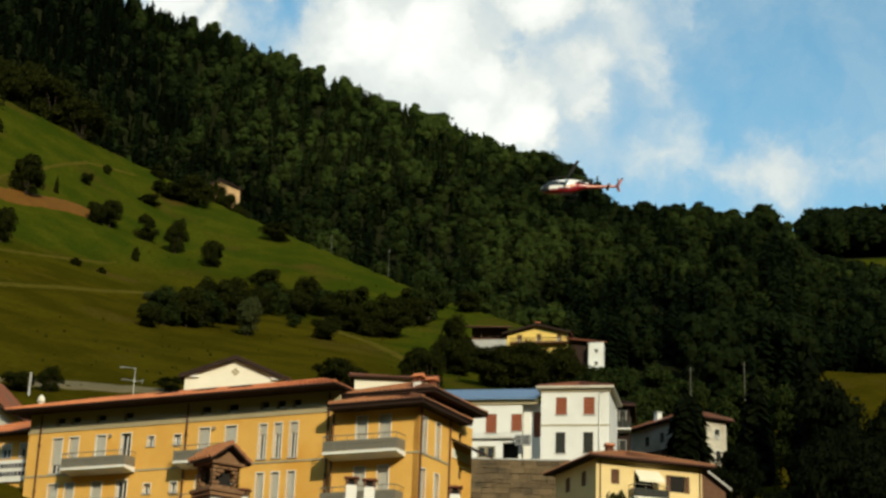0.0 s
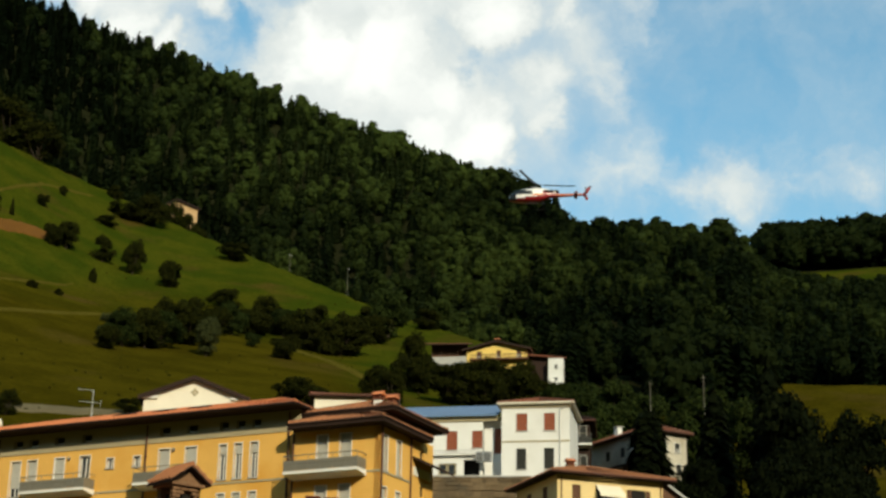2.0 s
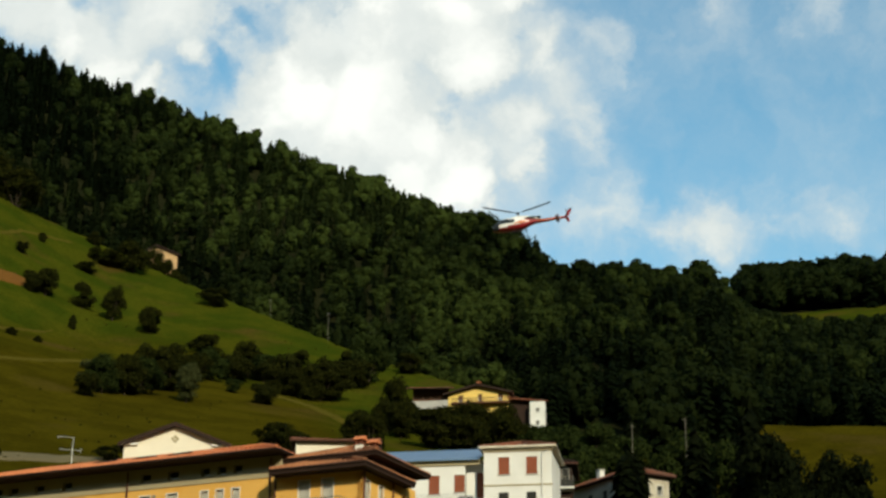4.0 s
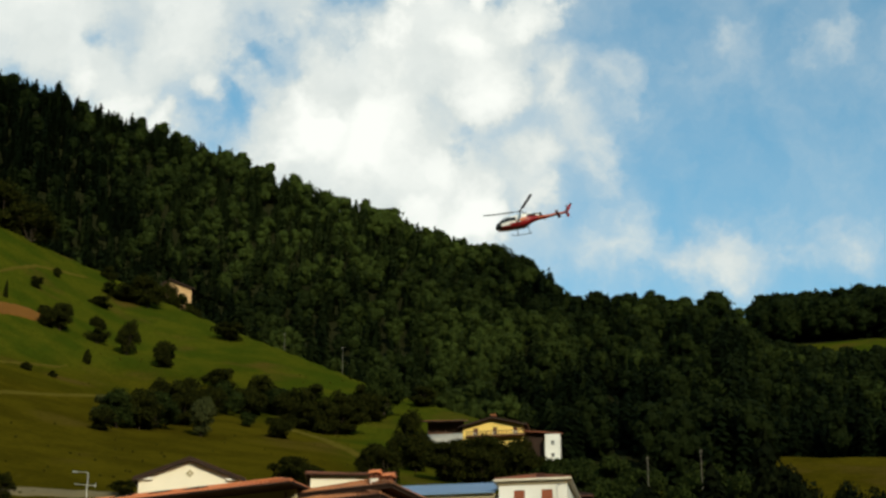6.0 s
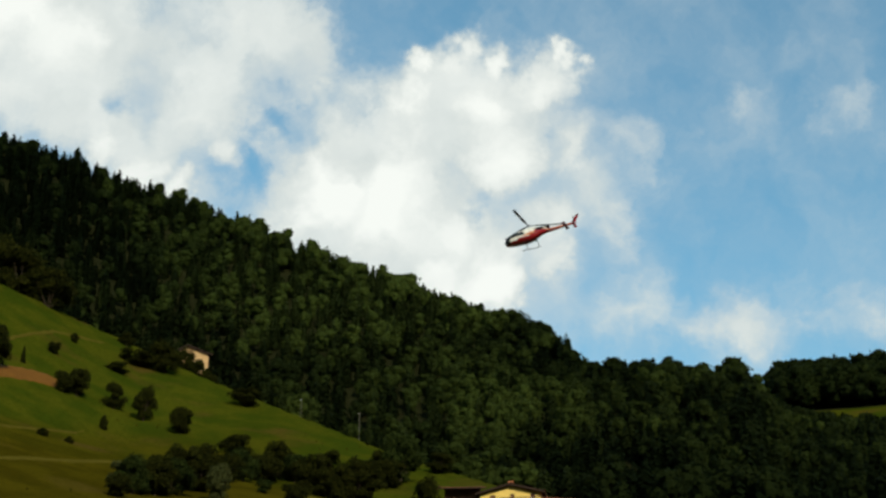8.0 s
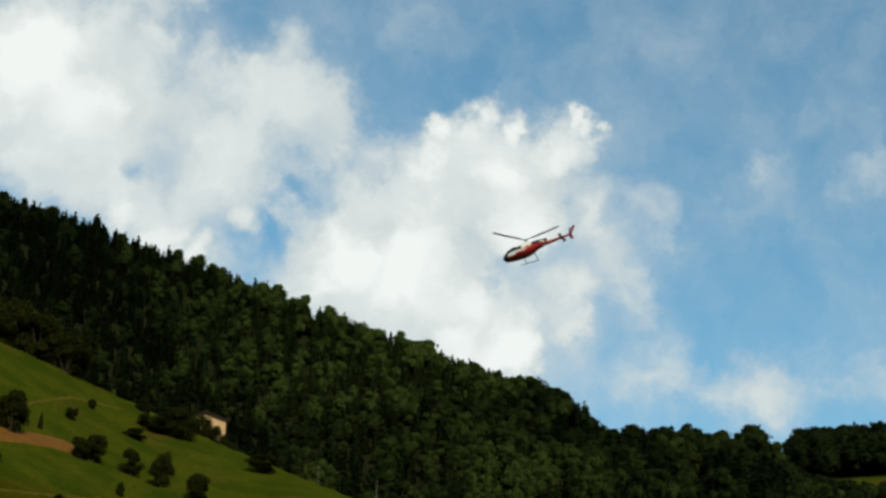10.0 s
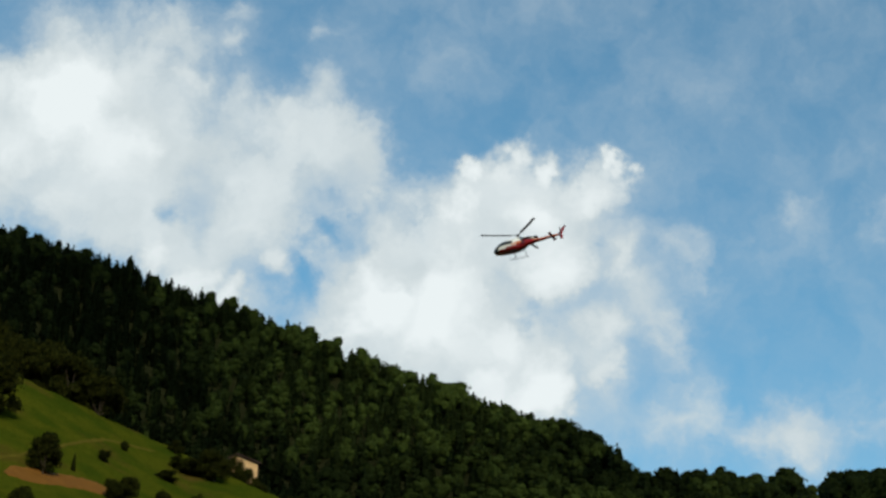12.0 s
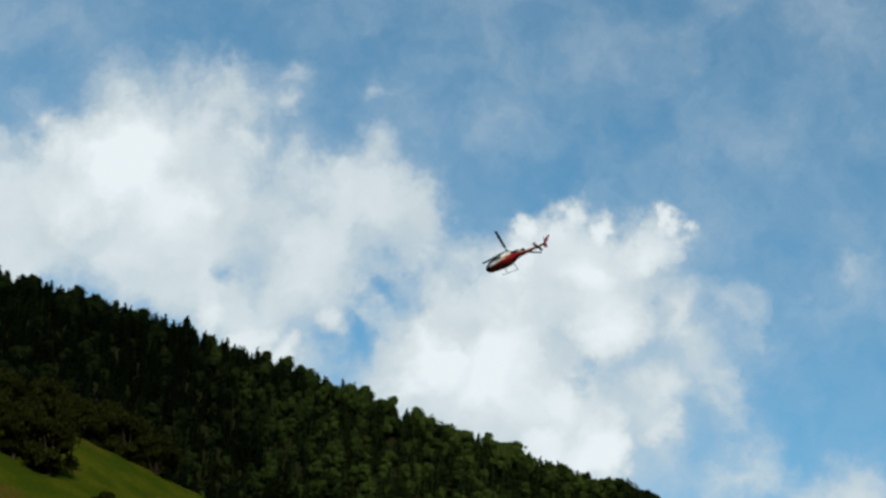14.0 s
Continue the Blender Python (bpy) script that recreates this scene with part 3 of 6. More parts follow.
def broadleaf(rng, lobes=9, leaves=110, size=.085, tall=1.0, wide=.40, loose=.4, mass=0.0):
    """Crown and trunk of height 1 as leaf clumps on uneven lobes. Returns crown quads and the trunk's lobes."""
    cs, rs = [], []
    for i in range(lobes):
        h = rng.uniform(.34, .86)
        spread = wide * math.sin(math.pi * min(1, max(.12, (h - .12) / .95))) * rng.uniform(.25, .95)
        g = rng.uniform(0, 2 * math.pi)
        cs.append((spread * math.cos(g), spread * math.sin(g), h * tall))
        rs.append(rng.uniform(.13, .22))
    cs.append((0, 0, .84 * tall))
    rs.append(.15)
    cs, rs = np.array(cs), np.array(rs)
    pick = rng.integers(0, len(cs), leaves)
    d = rng.normal(0, 1, (leaves, 3))
    d /= np.linalg.norm(d, axis=1)[:, None]
    d[:, 2] = np.abs(d[:, 2]) * 1.1 - .35
    cen = cs[pick] + d * rs[pick][:, None] * rng.uniform(.75, 1.1, (leaves, 1))
    core = [lobe_quads(c, r * mass, rng) for c, r in zip(cs, rs)] if mass else [leaf_quads(np.repeat(cs, 3, 0), rng.normal(0, 1, (len(cs) * 3, 3)), .10, rng)]
    return np.vstack([leaf_quads(cen, d, size, rng, loose)] + core), cs, rs


def spruce(rng, whorls=11, arms=7):
    """A conifer of height 1: drooping sprays in whorls, narrowing to a spike."""
    qs = []
    for k in range(whorls):
        level = .10 + .84 * k / (whorls - 1)
        h = level
        reach = .24 * (1 - h) ** .5 + .018
        for a in range(arms if k < whorls - 3 else 4):
            g = 2 * math.pi * (a + rng.uniform(0, .8)) / arms + k
            w = reach * rng.uniform(.6, 1.25)
            h = level + rng.uniform(-.5, .5) * .84 / whorls
            c, s = math.cos(g), math.sin(g)
            wd = w * .34
            tip = (c * w, s * w, h - w * .55)
            mid = w * .55
            qs += [(0, 0, h + .035), (c * mid - s * wd, s * mid + c * wd, h - w * .22), tip, (c * mid + s * wd, s * mid - c * wd, h - w * .22)]
    qs += [(-.02, 0, .86), (0, .02, .9), (0, 0, .99), (.02, -.015, .9)]
    return np.array(qs, float)


def quad_mesh(name, verts, tones, mat):
    me = bpy.data.meshes.new(name)
    n = len(verts)
    me.vertices.add(n)
    me.vertices.foreach_set("co", np.ascontiguousarray(verts, dtype=np.float32).ravel())
    me.loops.add(n)
    me.loops.foreach_set("vertex_index", np.arange(n, dtype=np.int32))
    me.polygons.add(n // 4)
    me.polygons.foreach_set("loop_start", np.arange(0, n, 4, dtype=np.int32))
    me.update(calc_edges=True)
    att = me.attributes.new("tone", "FLOAT", "POINT")
    att.data.foreach_set("value", np.ascontiguousarray(tones, dtype=np.float32))
    me.materials.append(mat)
    return me


def make_woods():
    rng = np.random.default_rng(11)
    leafy = [broadleaf(rng, lobes=11, leaves=260, size=.040, wide=.21, loose=.5, mass=.62)[0] for _ in range(10)]
    firs = [spruce(rng, 16, 9) for _ in range(8)]
    cell = 4.9
    xs, ys = np.meshgrid(np.arange(-270, 330, cell), np.arange(150, 960, cell))
    xs = (xs + rng.uniform(-.46, .46, xs.shape) * cell).ravel()
    ys = (ys + rng.uniform(-.46, .46, ys.shape) * cell).ravel()
    phi, r = np.degrees(np.arctan2(xs, ys)), np.hypot(xs, ys)
    keep = (np.abs(phi + .5) < 22) & wooded(xs, ys)
    keep &= ~((phi > 12.6) & (r > 535) & (r < 610))
    xs, ys, phi, r = xs[keep], ys[keep], phi[keep], r[keep]
    zs = ground_height(xs, ys)
    rr = table(phi, RIDGE_R)
    # spruces crowd the upper slope, beech and chestnut grow lower; extra spruces right and left darken those flanks in
    # place of shade
    chance = np.clip(.26 + .32 * (phi < 1) + .25 * (r > rr - 70) * (phi < -3) + .45 * np.clip((-phi - 8) / 5, 0, 1) + .35 * fbm(xs, ys, 55.0, 1.0) + .50 * (phi > 4.5) * (r < rr - 12), .03, .9)
    # patchy tree tone, plus shade painted in: both flanks darker, middle slope lighter
    tone_and_shade = .44 + .58 * fbm(xs, ys, 34.0, 4.0) - .56 * np.clip((phi - 3.5) / 4, 0, 1) - .5 * (r > 600) * (phi > 10) + .20 * np.exp(-((phi + .5) / 4.5) ** 2) - .46 * np.clip((-phi - 4.5) / 8, 0, 1)
    heaps = {"leafy": ([], []), "firs": ([], [])}
    for x, y, z, ch, pt, ph, dist, edge in zip(xs, ys, zs, chance, tone_and_shade, phi, r, rr):
        fir = rng.random() < ch
        src = firs[rng.integers(len(firs))] if fir else leafy[rng.integers(len(leafy))]
        h = (rng.uniform(6.4, 11.0) if fir else rng.uniform(6.5, 10.5)) * (1.45 if ph > 11.2 and dist > 600 else 1.0)
        if dist > edge - 28 and ph < 5:
            h = rng.uniform(9.2, 11.8) if fir else rng.uniform(10.0, 12.4)
        if ph > 5:
            h += 1.6 + 2.6 * min(max((ph - 10.8) / 1.2, 0), 1) * (ph < 12.5 or dist > 600)
        wd = h * (rng.uniform(.8, 1.05) if fir else rng.uniform(.85, 1.25))
        g = rng.uniform(0, 2 * math.pi)
        c, s = math.cos(g), math.sin(g)
        v = np.empty_like(src)
        v[:, 0] = (src[:, 0] * c - src[:, 1] * s) * wd + x
        v[:, 1] = (src[:, 0] * s + src[:, 1] * c) * wd + y
        v[:, 2] = src[:, 2] * h + z - .6
        hv, ht = heaps["firs" if fir else "leafy"]
        hv.append(v)
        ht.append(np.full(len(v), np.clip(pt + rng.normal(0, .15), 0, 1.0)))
    for key, mat, label, cat in (("leafy", LEAF_WOOD, "dense dark green beech and chestnut wood on the slope", "woods"),
                                 ("firs", LEAF_FIR, "dark spruces crowding the upper slope and the ridge", "woods")):
        hv, ht = heaps[key]
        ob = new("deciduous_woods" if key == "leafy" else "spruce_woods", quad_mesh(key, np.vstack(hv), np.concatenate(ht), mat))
        tagged(ob, label, cat, kind="stuff")


make_woods()


# ---- single trees and bushes ----
def tree_meshes(seed, kind):
    rng = np.random.default_rng(seed)
    g = Geo()
    if kind == "fir":
        q = spruce(rng, 30, 16)
        g.tube((0, 0, -.06), (0, 0, .9), .02, .004, 7)
    else:
        low = kind == "bush"
        q, cs, rs = broadleaf(rng, lobes=24, leaves=4000, size=.022, wide=.46 if low else .40)
        if low:
            q[:, 2] = (q[:, 2] - .22) * 1.25
            cs[:, 2] = (cs[:, 2] - .22) * 1.25
        if not low:
            q[:, 2] = (q[:, 2] - .24) * 1.3
            cs[:, 2] = (cs[:, 2] - .24) * 1.3
        fork = .10 if low else .15
        g.tube((0, 0, -.08), (.01, .005, fork), .034, .022, 8)
        for c in cs[:7]:
            g.tube((.01, .005, fork - .03), (c[0] * .85, c[1] * .85, max(c[2] - .04, fork)), .016, .005, 6)
    tone = np.repeat(np.clip(rng.normal(.30, .2, len(q) // 4), 0, .7), 4)
    return g.mesh("trunk"), q, tone


TREES = {}


def plant(kind, x, y, high, wide, label, leaf, group="", seed=0, name=None, z=None):
    key = (kind, seed % 4, leaf.name)
    if key not in TREES:
        tm, q, tone = tree_meshes(seed % 4 * 7 + len(kind), kind)
        tm.materials.append(BARK)
        TREES[key] = (tm, quad_mesh("crown", q, tone, leaf))
    tm, cm = TREES[key]
    z = float(ground_height(x, y)) if z is None else z
    ob = thing(name or {"fir": "conifer", "bush": "bush"}.get(kind, "tree"), pose(x, y, z - .1, 0, 0, (seed * 77) % 360) @ Matrix.Diagonal((wide, wide, high, 1)), label, {"bush": "bush"}.get(kind, "tree"), group)
    part("trunk", tm, BARK, ob)
    part("crown", cm, leaf, ob)
    return ob

MEADOW_TREES = [
    ("tree", -80.0, 297.4, 9.1, 7.7), ("fir", -77.4, 310.0, 3.9, 2.3), ("tree", -72.8, 259.0, 6.4, 5.5), ("tree", -68.2, 306.5, 4.8, 5.1),
    ("tree", -66.0, 309.0, 6.0, 5.6), ("tree", -59.5, 313.9, 6.0, 5.7), ("tree", -53.3, 313.5, 7.4, 5.4), ("tree", -44.9, 307.2, 6.1, 5.5),
    ("bush", -36.8, 344.5, 4.3, 7.9), ("bush", -50.6, 388.0, 6.4, 6.5), ("bush", -55.6, 386.0, 5.0, 6.0), ("tree", -57.6, 296.5, 3.3, 2.0), ("bush", -68.7, 371.7, 3.6, 4.3), ("bush", -75.4, 344.9, 2.6, 2.3),
    ("bush", -75.4, 326.9, 2.7, 3.5), ("bush", -63.1, 359.5, 4.8, 10.4), ("tree", -57.2, 359.5, 7.9, 9.7), ("bush", -65.0, 342.9, 2.8, 5.7)]
HEDGE_TREES = [
    ("bush", -34.5, 229.0, 5.7, 7.7), ("bush", -31.5, 240.0, 5.2, 7.2), ("bush", -30.5, 262.0, 5.2, 6.8), ("bush", -25.5, 276.0, 5.2, 7.2), ("bush", -20.5, 279.0, 5.2, 7.2), ("bush", -14.5, 268.0, 5.2, 7.2),
    ("bush", -10.0, 268.5, 5.7, 8.1), ("bush", -4.5, 284.0, 6.0, 7.2), ("bush", -60.0, 384.0, 4.8, 7.2), ("bush", -62.5, 382.0, 4.0, 6.3), ("bush", -57.3, 389.0, 8.6, 6.2), ("bush", -53.4, 389.0, 8.6, 7.5),
    ("tree", -38.4, 222.2, 5.6, 6.3), ("tree", -35.8, 225.2, 6.5, 7.0), ("tree", -34.2, 237.5, 6.9, 7.4), ("tree", -33.6, 258.3, 6.8, 6.7),
    ("tree", -28.3, 268.5, 5.8, 6.3), ("bush", -33.0, 297.2, 4.3, 7.0), ("tree", -23.5, 282.5, 6.5, 6.8),
    ("tree", -17.4, 270.9, 7.3, 7.4), ("bush", -23.2, 253.9, 2.6, 3.0), ("tree", -15.1, 287.1, 5.2, 7.3), ("tree", -8.4, 269.9, 7.7, 8.3),
    ("tree", -12.0, 266.2, 6.6, 6.2), ("tree", -2.2, 289.5, 10.1, 9.1), ("tree", -6.0, 290.4, 6.0, 6.7)]
LOW_BUSHES = [
    ("bush", 5.5, 305.4, 4.4, 6.4), ("bush", -39.2, 214.5, 3.5, 4.4), ("bush", -17.8, 242.3, 3.5, 4.9), ("bush", -11.4, 177.1, 3.9, 4.8),
    ("bush", -8.9, 179.8, 3.0, 4.0), ("bush", -36.7, 152.7, 2.7, 2.7), ("bush", -38.7, 151.1, 2.3, 2.5),
    ("bush", -26.6, 160.8, 1.8, 3.3), ("bush", -39.7, 150.9, 2.0, 3.2), ("bush", 27.4, 237.1, 3.0, 4.6), ("bush", -61.7, 266.5, 1.6, 2.4),
    ("bush", -57.7, 268.4, 1.2, 1.8), ("bush", 12.7, 116.3, 5.2, 2.6), ("bush", 13.5, 116.7, 5.0, 2.4)]
BELOW_HOUSE = [
    ("tree", -3.0, 209.5, 5.3, 5.1), ("tree", -0.9, 202.0, 5.9, 4.9), ("tree", 3.0, 231.0, 6.0, 6.9), ("bush", 5.0, 240.0, 4.6, 8.0), ("bush", 9.5, 241.0, 4.8, 8.3),
    ("bush", 14.0, 241.0, 6.5, 8.3), ("bush", 18.3, 243.0, 5.6, 6.0), ("bush", 21.5, 240.5, 3.2, 4.5), ("tree", 7.0, 222.0, 6.0, 8.0), ("tree", 12.0, 224.0, 5.8, 8.5),
    ("tree", 17.0, 228.0, 5.6, 8.5), ("bush", 1.0, 238.0, 5.0, 6.0), ("tree", 2.4, 244.0, 8.2, 6.0)]
SHADE_TREES = [
    ("tree", 29.6, 124.0, 9.5, 8.0), ("tree", 36.5, 133.0, 7.0, 7.0), ("tree", 39.5, 148.0, 6.6, 8.0), ("tree", 36.3, 148.0, 8.0, 8.0), ("bush", 28.5, 119.0, 4.0, 6.5), ("tree", 33.5, 115.0, 6.8, 7.5), ("tree", 34.0, 140.0, 8.5, 8.0),
    ("fir", 22.8, 149.0, 10.5, 9.5), ("fir", 24.0, 150.5, 9.5, 9.0), ("tree", 35.5, 146.0, 12.5, 11.0), 
    ("bush", 27.5, 126.0, 4.8, 6.0), ("bush", 24.4, 128.0, 4.4, 5.0), ("bush", 27.4, 147.0, 5.4, 5.0), ("bush", 25.0, 146.0, 4.0, 4.0), ("tree", 42.5, 150.0, 9.0, 8.0), ("bush", 28.7, 135.0, 4.2, 5.0), ("tree", 33.0, 122.0, 8.2, 8.0), ("fir", 34.8, 150.0, 15.5, 11.0), ("fir", 31.5, 160.0, 12.0, 10.0),
    ("bush", 44.0, 160.0, 2.6, 4.0), ("tree", 21.0, 172.0, 6.5, 8.0), ("tree", 32.0, 175.0, 9.0, 9.0), ("tree", 38.0, 172.0, 9.0, 9.0),
    ("tree", 22.0, 180.0, 6.5, 8.0), ("tree", 29.0, 190.0, 8.0, 9.0), ("tree", 27.0, 200.0, 8.5, 9.0), ("tree", 22.0, 196.0, 7.5, 9.0), ("fir", 31.0, 198.0, 10.0, 9.0), ("tree", 36.0, 190.0, 9.0, 9.5), ("tree", 25.0, 184.0, 7.0, 8.5), ("fir", 40.0, 182.0, 9.0, 8.5), ("tree", 18.5, 188.0, 6.0, 8.0), ("tree", 21.0, 210.0, 6.5, 8.0), ("tree", 25.5, 214.0, 7.0, 8.5)]
for k, row in enumerate(MEADOW_TREES):
    plant(*row, {"tree": "small round fruit tree standing on the green meadow", "bush": "low dark bush on the green meadow", "fir": "slim young conifer on the green meadow"}[row[0]], LEAF_DARK, "trees on the meadow", k)
for k, row in enumerate(HEDGE_TREES):
    plant(*row, "dark leafy tree in the hedge across the meadow", LEAF_DARK if k % 4 else LEAF_WOOD, "hedge trees", k)
plant("bush", -40.2, 224.0, 4.6, 5.0, "pale grey-green willow bush at the end of the hedge", LEAF_PALE, "hedge trees", 1)
plant("tree", -27.4, 227.4, 6.1, 4.8, "pale grey-green willow beside the hedge", LEAF_PALE, "hedge trees", 2)
for k, row in enumerate(LOW_BUSHES):
    plant(*row, "dense green bush on the grassy bank", LEAF_DARK, "bushes", k + 1)
for k, row in enumerate(BELOW_HOUSE):
    plant(*row, "dark leafy tree on the bank below the hillside house", LEAF_DARK, "trees below the hillside house", k)
# conifers and nearer trees take the foliage that is darkened for shade
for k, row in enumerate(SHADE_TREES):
    plant(*row, "tall dark conifer among the village houses" if row[0] == "fir" else "broad dark tree among the village houses", LEAF_SHADED if row[0] == "fir" or row[2] < 165 else LEAF_WOOD, "village trees", k)
plant("tree", 34.0, 514.0, 11.0, 14.0, "big round beech standing out on the ridge", LEAF_WOOD, "", 1)
plant("tree", 41.0, 512.0, 9.0, 11.0, "big round beech standing out on the ridge", LEAF_WOOD, "", 2)
plant("fir", -143.5, 626.0, 14.5, 14.0, "lone spruce standing above the ridge woods", LEAF_FIR, "", 1)
for k, (phi, high) in enumerate(((-13.4, 11.5), (-14.4, 14.5), (-15.5, 15.5), (-16.6, 15.0), (-17.7, 15.5), (-19.0, 14.5))):
    plant("bush", 369 * math.sin(radians(phi)), 369 * math.cos(radians(phi)), high, 13.5, "broad dark tree at the upper edge of the meadow", LEAF_DARK, "trees on the meadow", k, z=float(ground_height(369 * math.sin(radians(phi)), 369 * math.cos(radians(phi)))) - 1.6)
for k, (phi, high) in enumerate(((-17.1, 13.5), (-18.4, 14.0), (-19.8, 13.0))):
    plant("bush", 325 * math.sin(radians(phi)), 325 * math.cos(radians(phi)), high, 13.0, "broad dark tree standing out on the meadow slope", LEAF_DARK, "trees on the meadow", k + 1, name="tree")



# ---- houses ----
def roof_tiles(geo, a, b, c, d, rows, cols, rise=.05):
    """Rows of half-round clay tiles over the slope a-b (eave) to d-c (ridge)."""
    a, b, c, d = (Vector(p) for p in (a, b, c, d))
    n = (b - a).cross(d - a).normalized()
    if n.z < 0:
        n = -n
    for j in range(cols):
        for (s0, s1, lift) in ((0, .5, rise), (.5, 1, 0)):
            u0, u1 = (j + s0) / cols, (j + s1) / cols
            for i in range(rows):
                v0, v1 = i / rows, (i + 1) / rows
                p = [a.lerp(b, u0).lerp(d.lerp(c, u0), v0), a.lerp(b, u1).lerp(d.lerp(c, u1), v0), a.lerp(b, u1).lerp(d.lerp(c, u1), v1), a.lerp(b, u0).lerp(d.lerp(c, u0), v1)]
                q0, q1 = n * (lift + .03), n * (lift + .005)
                m0, m1 = (p[0] + p[1]) / 2 + n * (lift * 1.6 + .035), (p[2] + p[3]) / 2 + n * (lift * 1.6 + .01)
                if lift:
                    geo.add([p[0] + n * .01, m0, p[1] + n * .01, p[2] + n * 0, m1, p[3] + n * 0], [(0, 1, 4, 5), (1, 2, 3, 4), (0, 2, 1)])
                else:
                    geo.add([p[0] + q1 * .6, p[1] + q1 * .6, p[2], p[3]], [(0, 1, 2, 3)])


def window_at(parent, u, z, w, h, y, shut=1.0, shutter=None, surround=None, axis="x", side=-1, deep=.14, name="window", sash=True, pane=None):
    """A window in an opening: stone surround proud of the wall, sash frame, glass set back, and a shutter lowered by the share shut.
    axis x: the wall faces -y; axis y: the wall at x=y faces +x."""
    P = (lambda g, x0, y0, z0, x1, y1, z1: g.box(x0, y0, z0, x1, y1, z1)) if axis == "x" else \
        (lambda g, x0, y0, z0, x1, y1, z1: g.box(2 * y - y1, x0, z0, 2 * y - y0, x1, z1))
    g = Geo()
    P(g, u, y + deep, z, u + w, y + deep + .02, z + h)
    win = part(name, g, pane or GLASS, parent)
    f = Geo()
    for x0, z0, x1, z1 in ((u, z, u + .06, z + h), (u + w - .06, z, u + w, z + h), (u, z, u + w, z + .06), (u, z + h - .06, u + w, z + h), (u + w / 2 - .03, z, u + w / 2 + .03, z + h)):
        P(f, x0, y + deep - .05, z0, x1, y + deep - .004, z1)
    if sash:
        part("sash", f, FRAME_W, win)
    if surround:
        f = Geo()
        b = .055
        P(f, u - b, y - .03, z, u, y + deep - .05, z + h + b)
        P(f, u + w, y - .03, z, u + w + b, y + deep - .05, z + h + b)
        P(f, u, y - .03, z + h, u + w, y + deep - .05, z + h + b)
        part("surround", f, surround, win)
        f = Geo()
        P(f, u - b - .04, y - .08, z - .07, u + w + b + .04, y + deep - .05, z)
        part("sill", f, CONCRETE, win)
    if shutter and shut > 0:
        f = Geo()
        n = max(3, int(h * shut / .12))
        prof = []
        for i in range(n):
            z1, z0 = z + h - h * shut * i / n, z + h - h * shut * (i + 1) / n
            prof += [(y + deep - .085, z1), (y + deep - .11, z1 - .02), (y + deep - .11, z0 + .02)]
        prof.append((y + deep - .085, z0))
        ends = []
        for x in (u + .01, u + w - .01):
            ends.append([(x, yy, zz) if axis == "x" else (2 * y - yy, x, zz) for yy, zz in prof + [(y + deep - .06, z0), (y + deep - .06, z + h)]])
        f.prism(ends[0], Vector(ends[1][0]) - Vector(ends[0][0]))
        part("roller_shutter" if shutter is SHUTTER else "louvred_shutter", f, shutter, win)
    return win


def balcony(parent, u0, u1, z, y, out, high=.92, panel=None):
    """Concrete slab with a chamfered edge, parapet panels and a top rail."""
    g = Geo()
    g.add([(u0, y, z - .34), (u1, y, z - .34), (u1, y, z), (u0, y, z), (u0, y - out, z - .16), (u1, y - out, z - .16), (u1, y - out, z), (u0, y - out, z)],
          [(0, 1, 5, 4), (3, 7, 6, 2), (4, 5, 6, 7), (0, 4, 7, 3), (1, 2, 6, 5), (0, 3, 2, 1)])
    b = part("balcony", g, FRAME_W, parent)
    n = max(2, int((u1 - u0) / .8))
    wd = (u1 - u0) / n
    o = y - out + .02
    prof = [(o, .03), (o, .34), (o + .02, .35), (o + .02, .38), (o, .39), (o, .62), (o + .05, .62), (o + .05, .03)]
    me = Geo().prism([(.005, yy, zz) for yy, zz in prof], (wd - .01, 0, 0)).mesh("parapet_panel")
    for i in range(n):
        part("parapet_panel", me, panel or BALUSTER, b, m=pose(u0 + wd * i, 0, z))
    for x in (u0 + .02, u1 - .07):
        part("side_panel", Geo().box(x, y - out + .08, z + .03, x + .05, y - .02, z + .62), BALUSTER, b)
    g = Geo()
    for x in (u0 + .03, u1 - .03):
        g.tube((x, y - out + .045, z + high), (x, y, z + high), .03)
    g.tube((u0, y - out + .045, z + high), (u1, y - out + .045, z + high), .03)
    for i in range(n + 1):
        x = u0 + .04 + (u1 - u0 - .08) * i / n
        g.tube((x, y - out + .045, z), (x, y - out + .045, z + high), .018, n=6)
    part("railing", g, BALUSTER, b)
    return b


def chimney_stack(parent, x, y, z, w=.7, h=1.1, mat=None, cap=True):
    g = Geo()
    g.box(x - w / 2, y - w / 2, z, x + w / 2, y + w / 2, z + h, .02)
    c = part("chimney", g, mat or BRICK, parent)
    if cap:
        g = Geo()
        g.box(x - w / 2 - .07, y - w / 2 - .07, z + h, x + w / 2 + .07, y + w / 2 + .07, z + h + .08, .02)
        for sx in (-1, 1):
            for sy in (-1, 1):
                g.box(x + sx * (w / 2 - .08) - .06, y + sy * (w / 2 - .08) - .06, z + h + .08, x + sx * (w / 2 - .08) + .06, y + sy * (w / 2 - .08) + .06, z + h + .3)
        part("cap", g, TILE_OLD, c)
        g = Geo()
        e = w / 2 + .12
        g.add([(x - e, y - e, z + h + .3), (x + e, y - e, z + h + .3), (x + e, y + e, z + h + .3), (x - e, y + e, z + h + .3), (x - e, y, z + h + .55), (x + e, y, z + h + .55)],
              [(0, 1, 5, 4), (2, 3, 4, 5), (1, 2, 5), (3, 0, 4), (3, 2, 1, 0)])
        part("cowl", g, TILE, c)
    return c


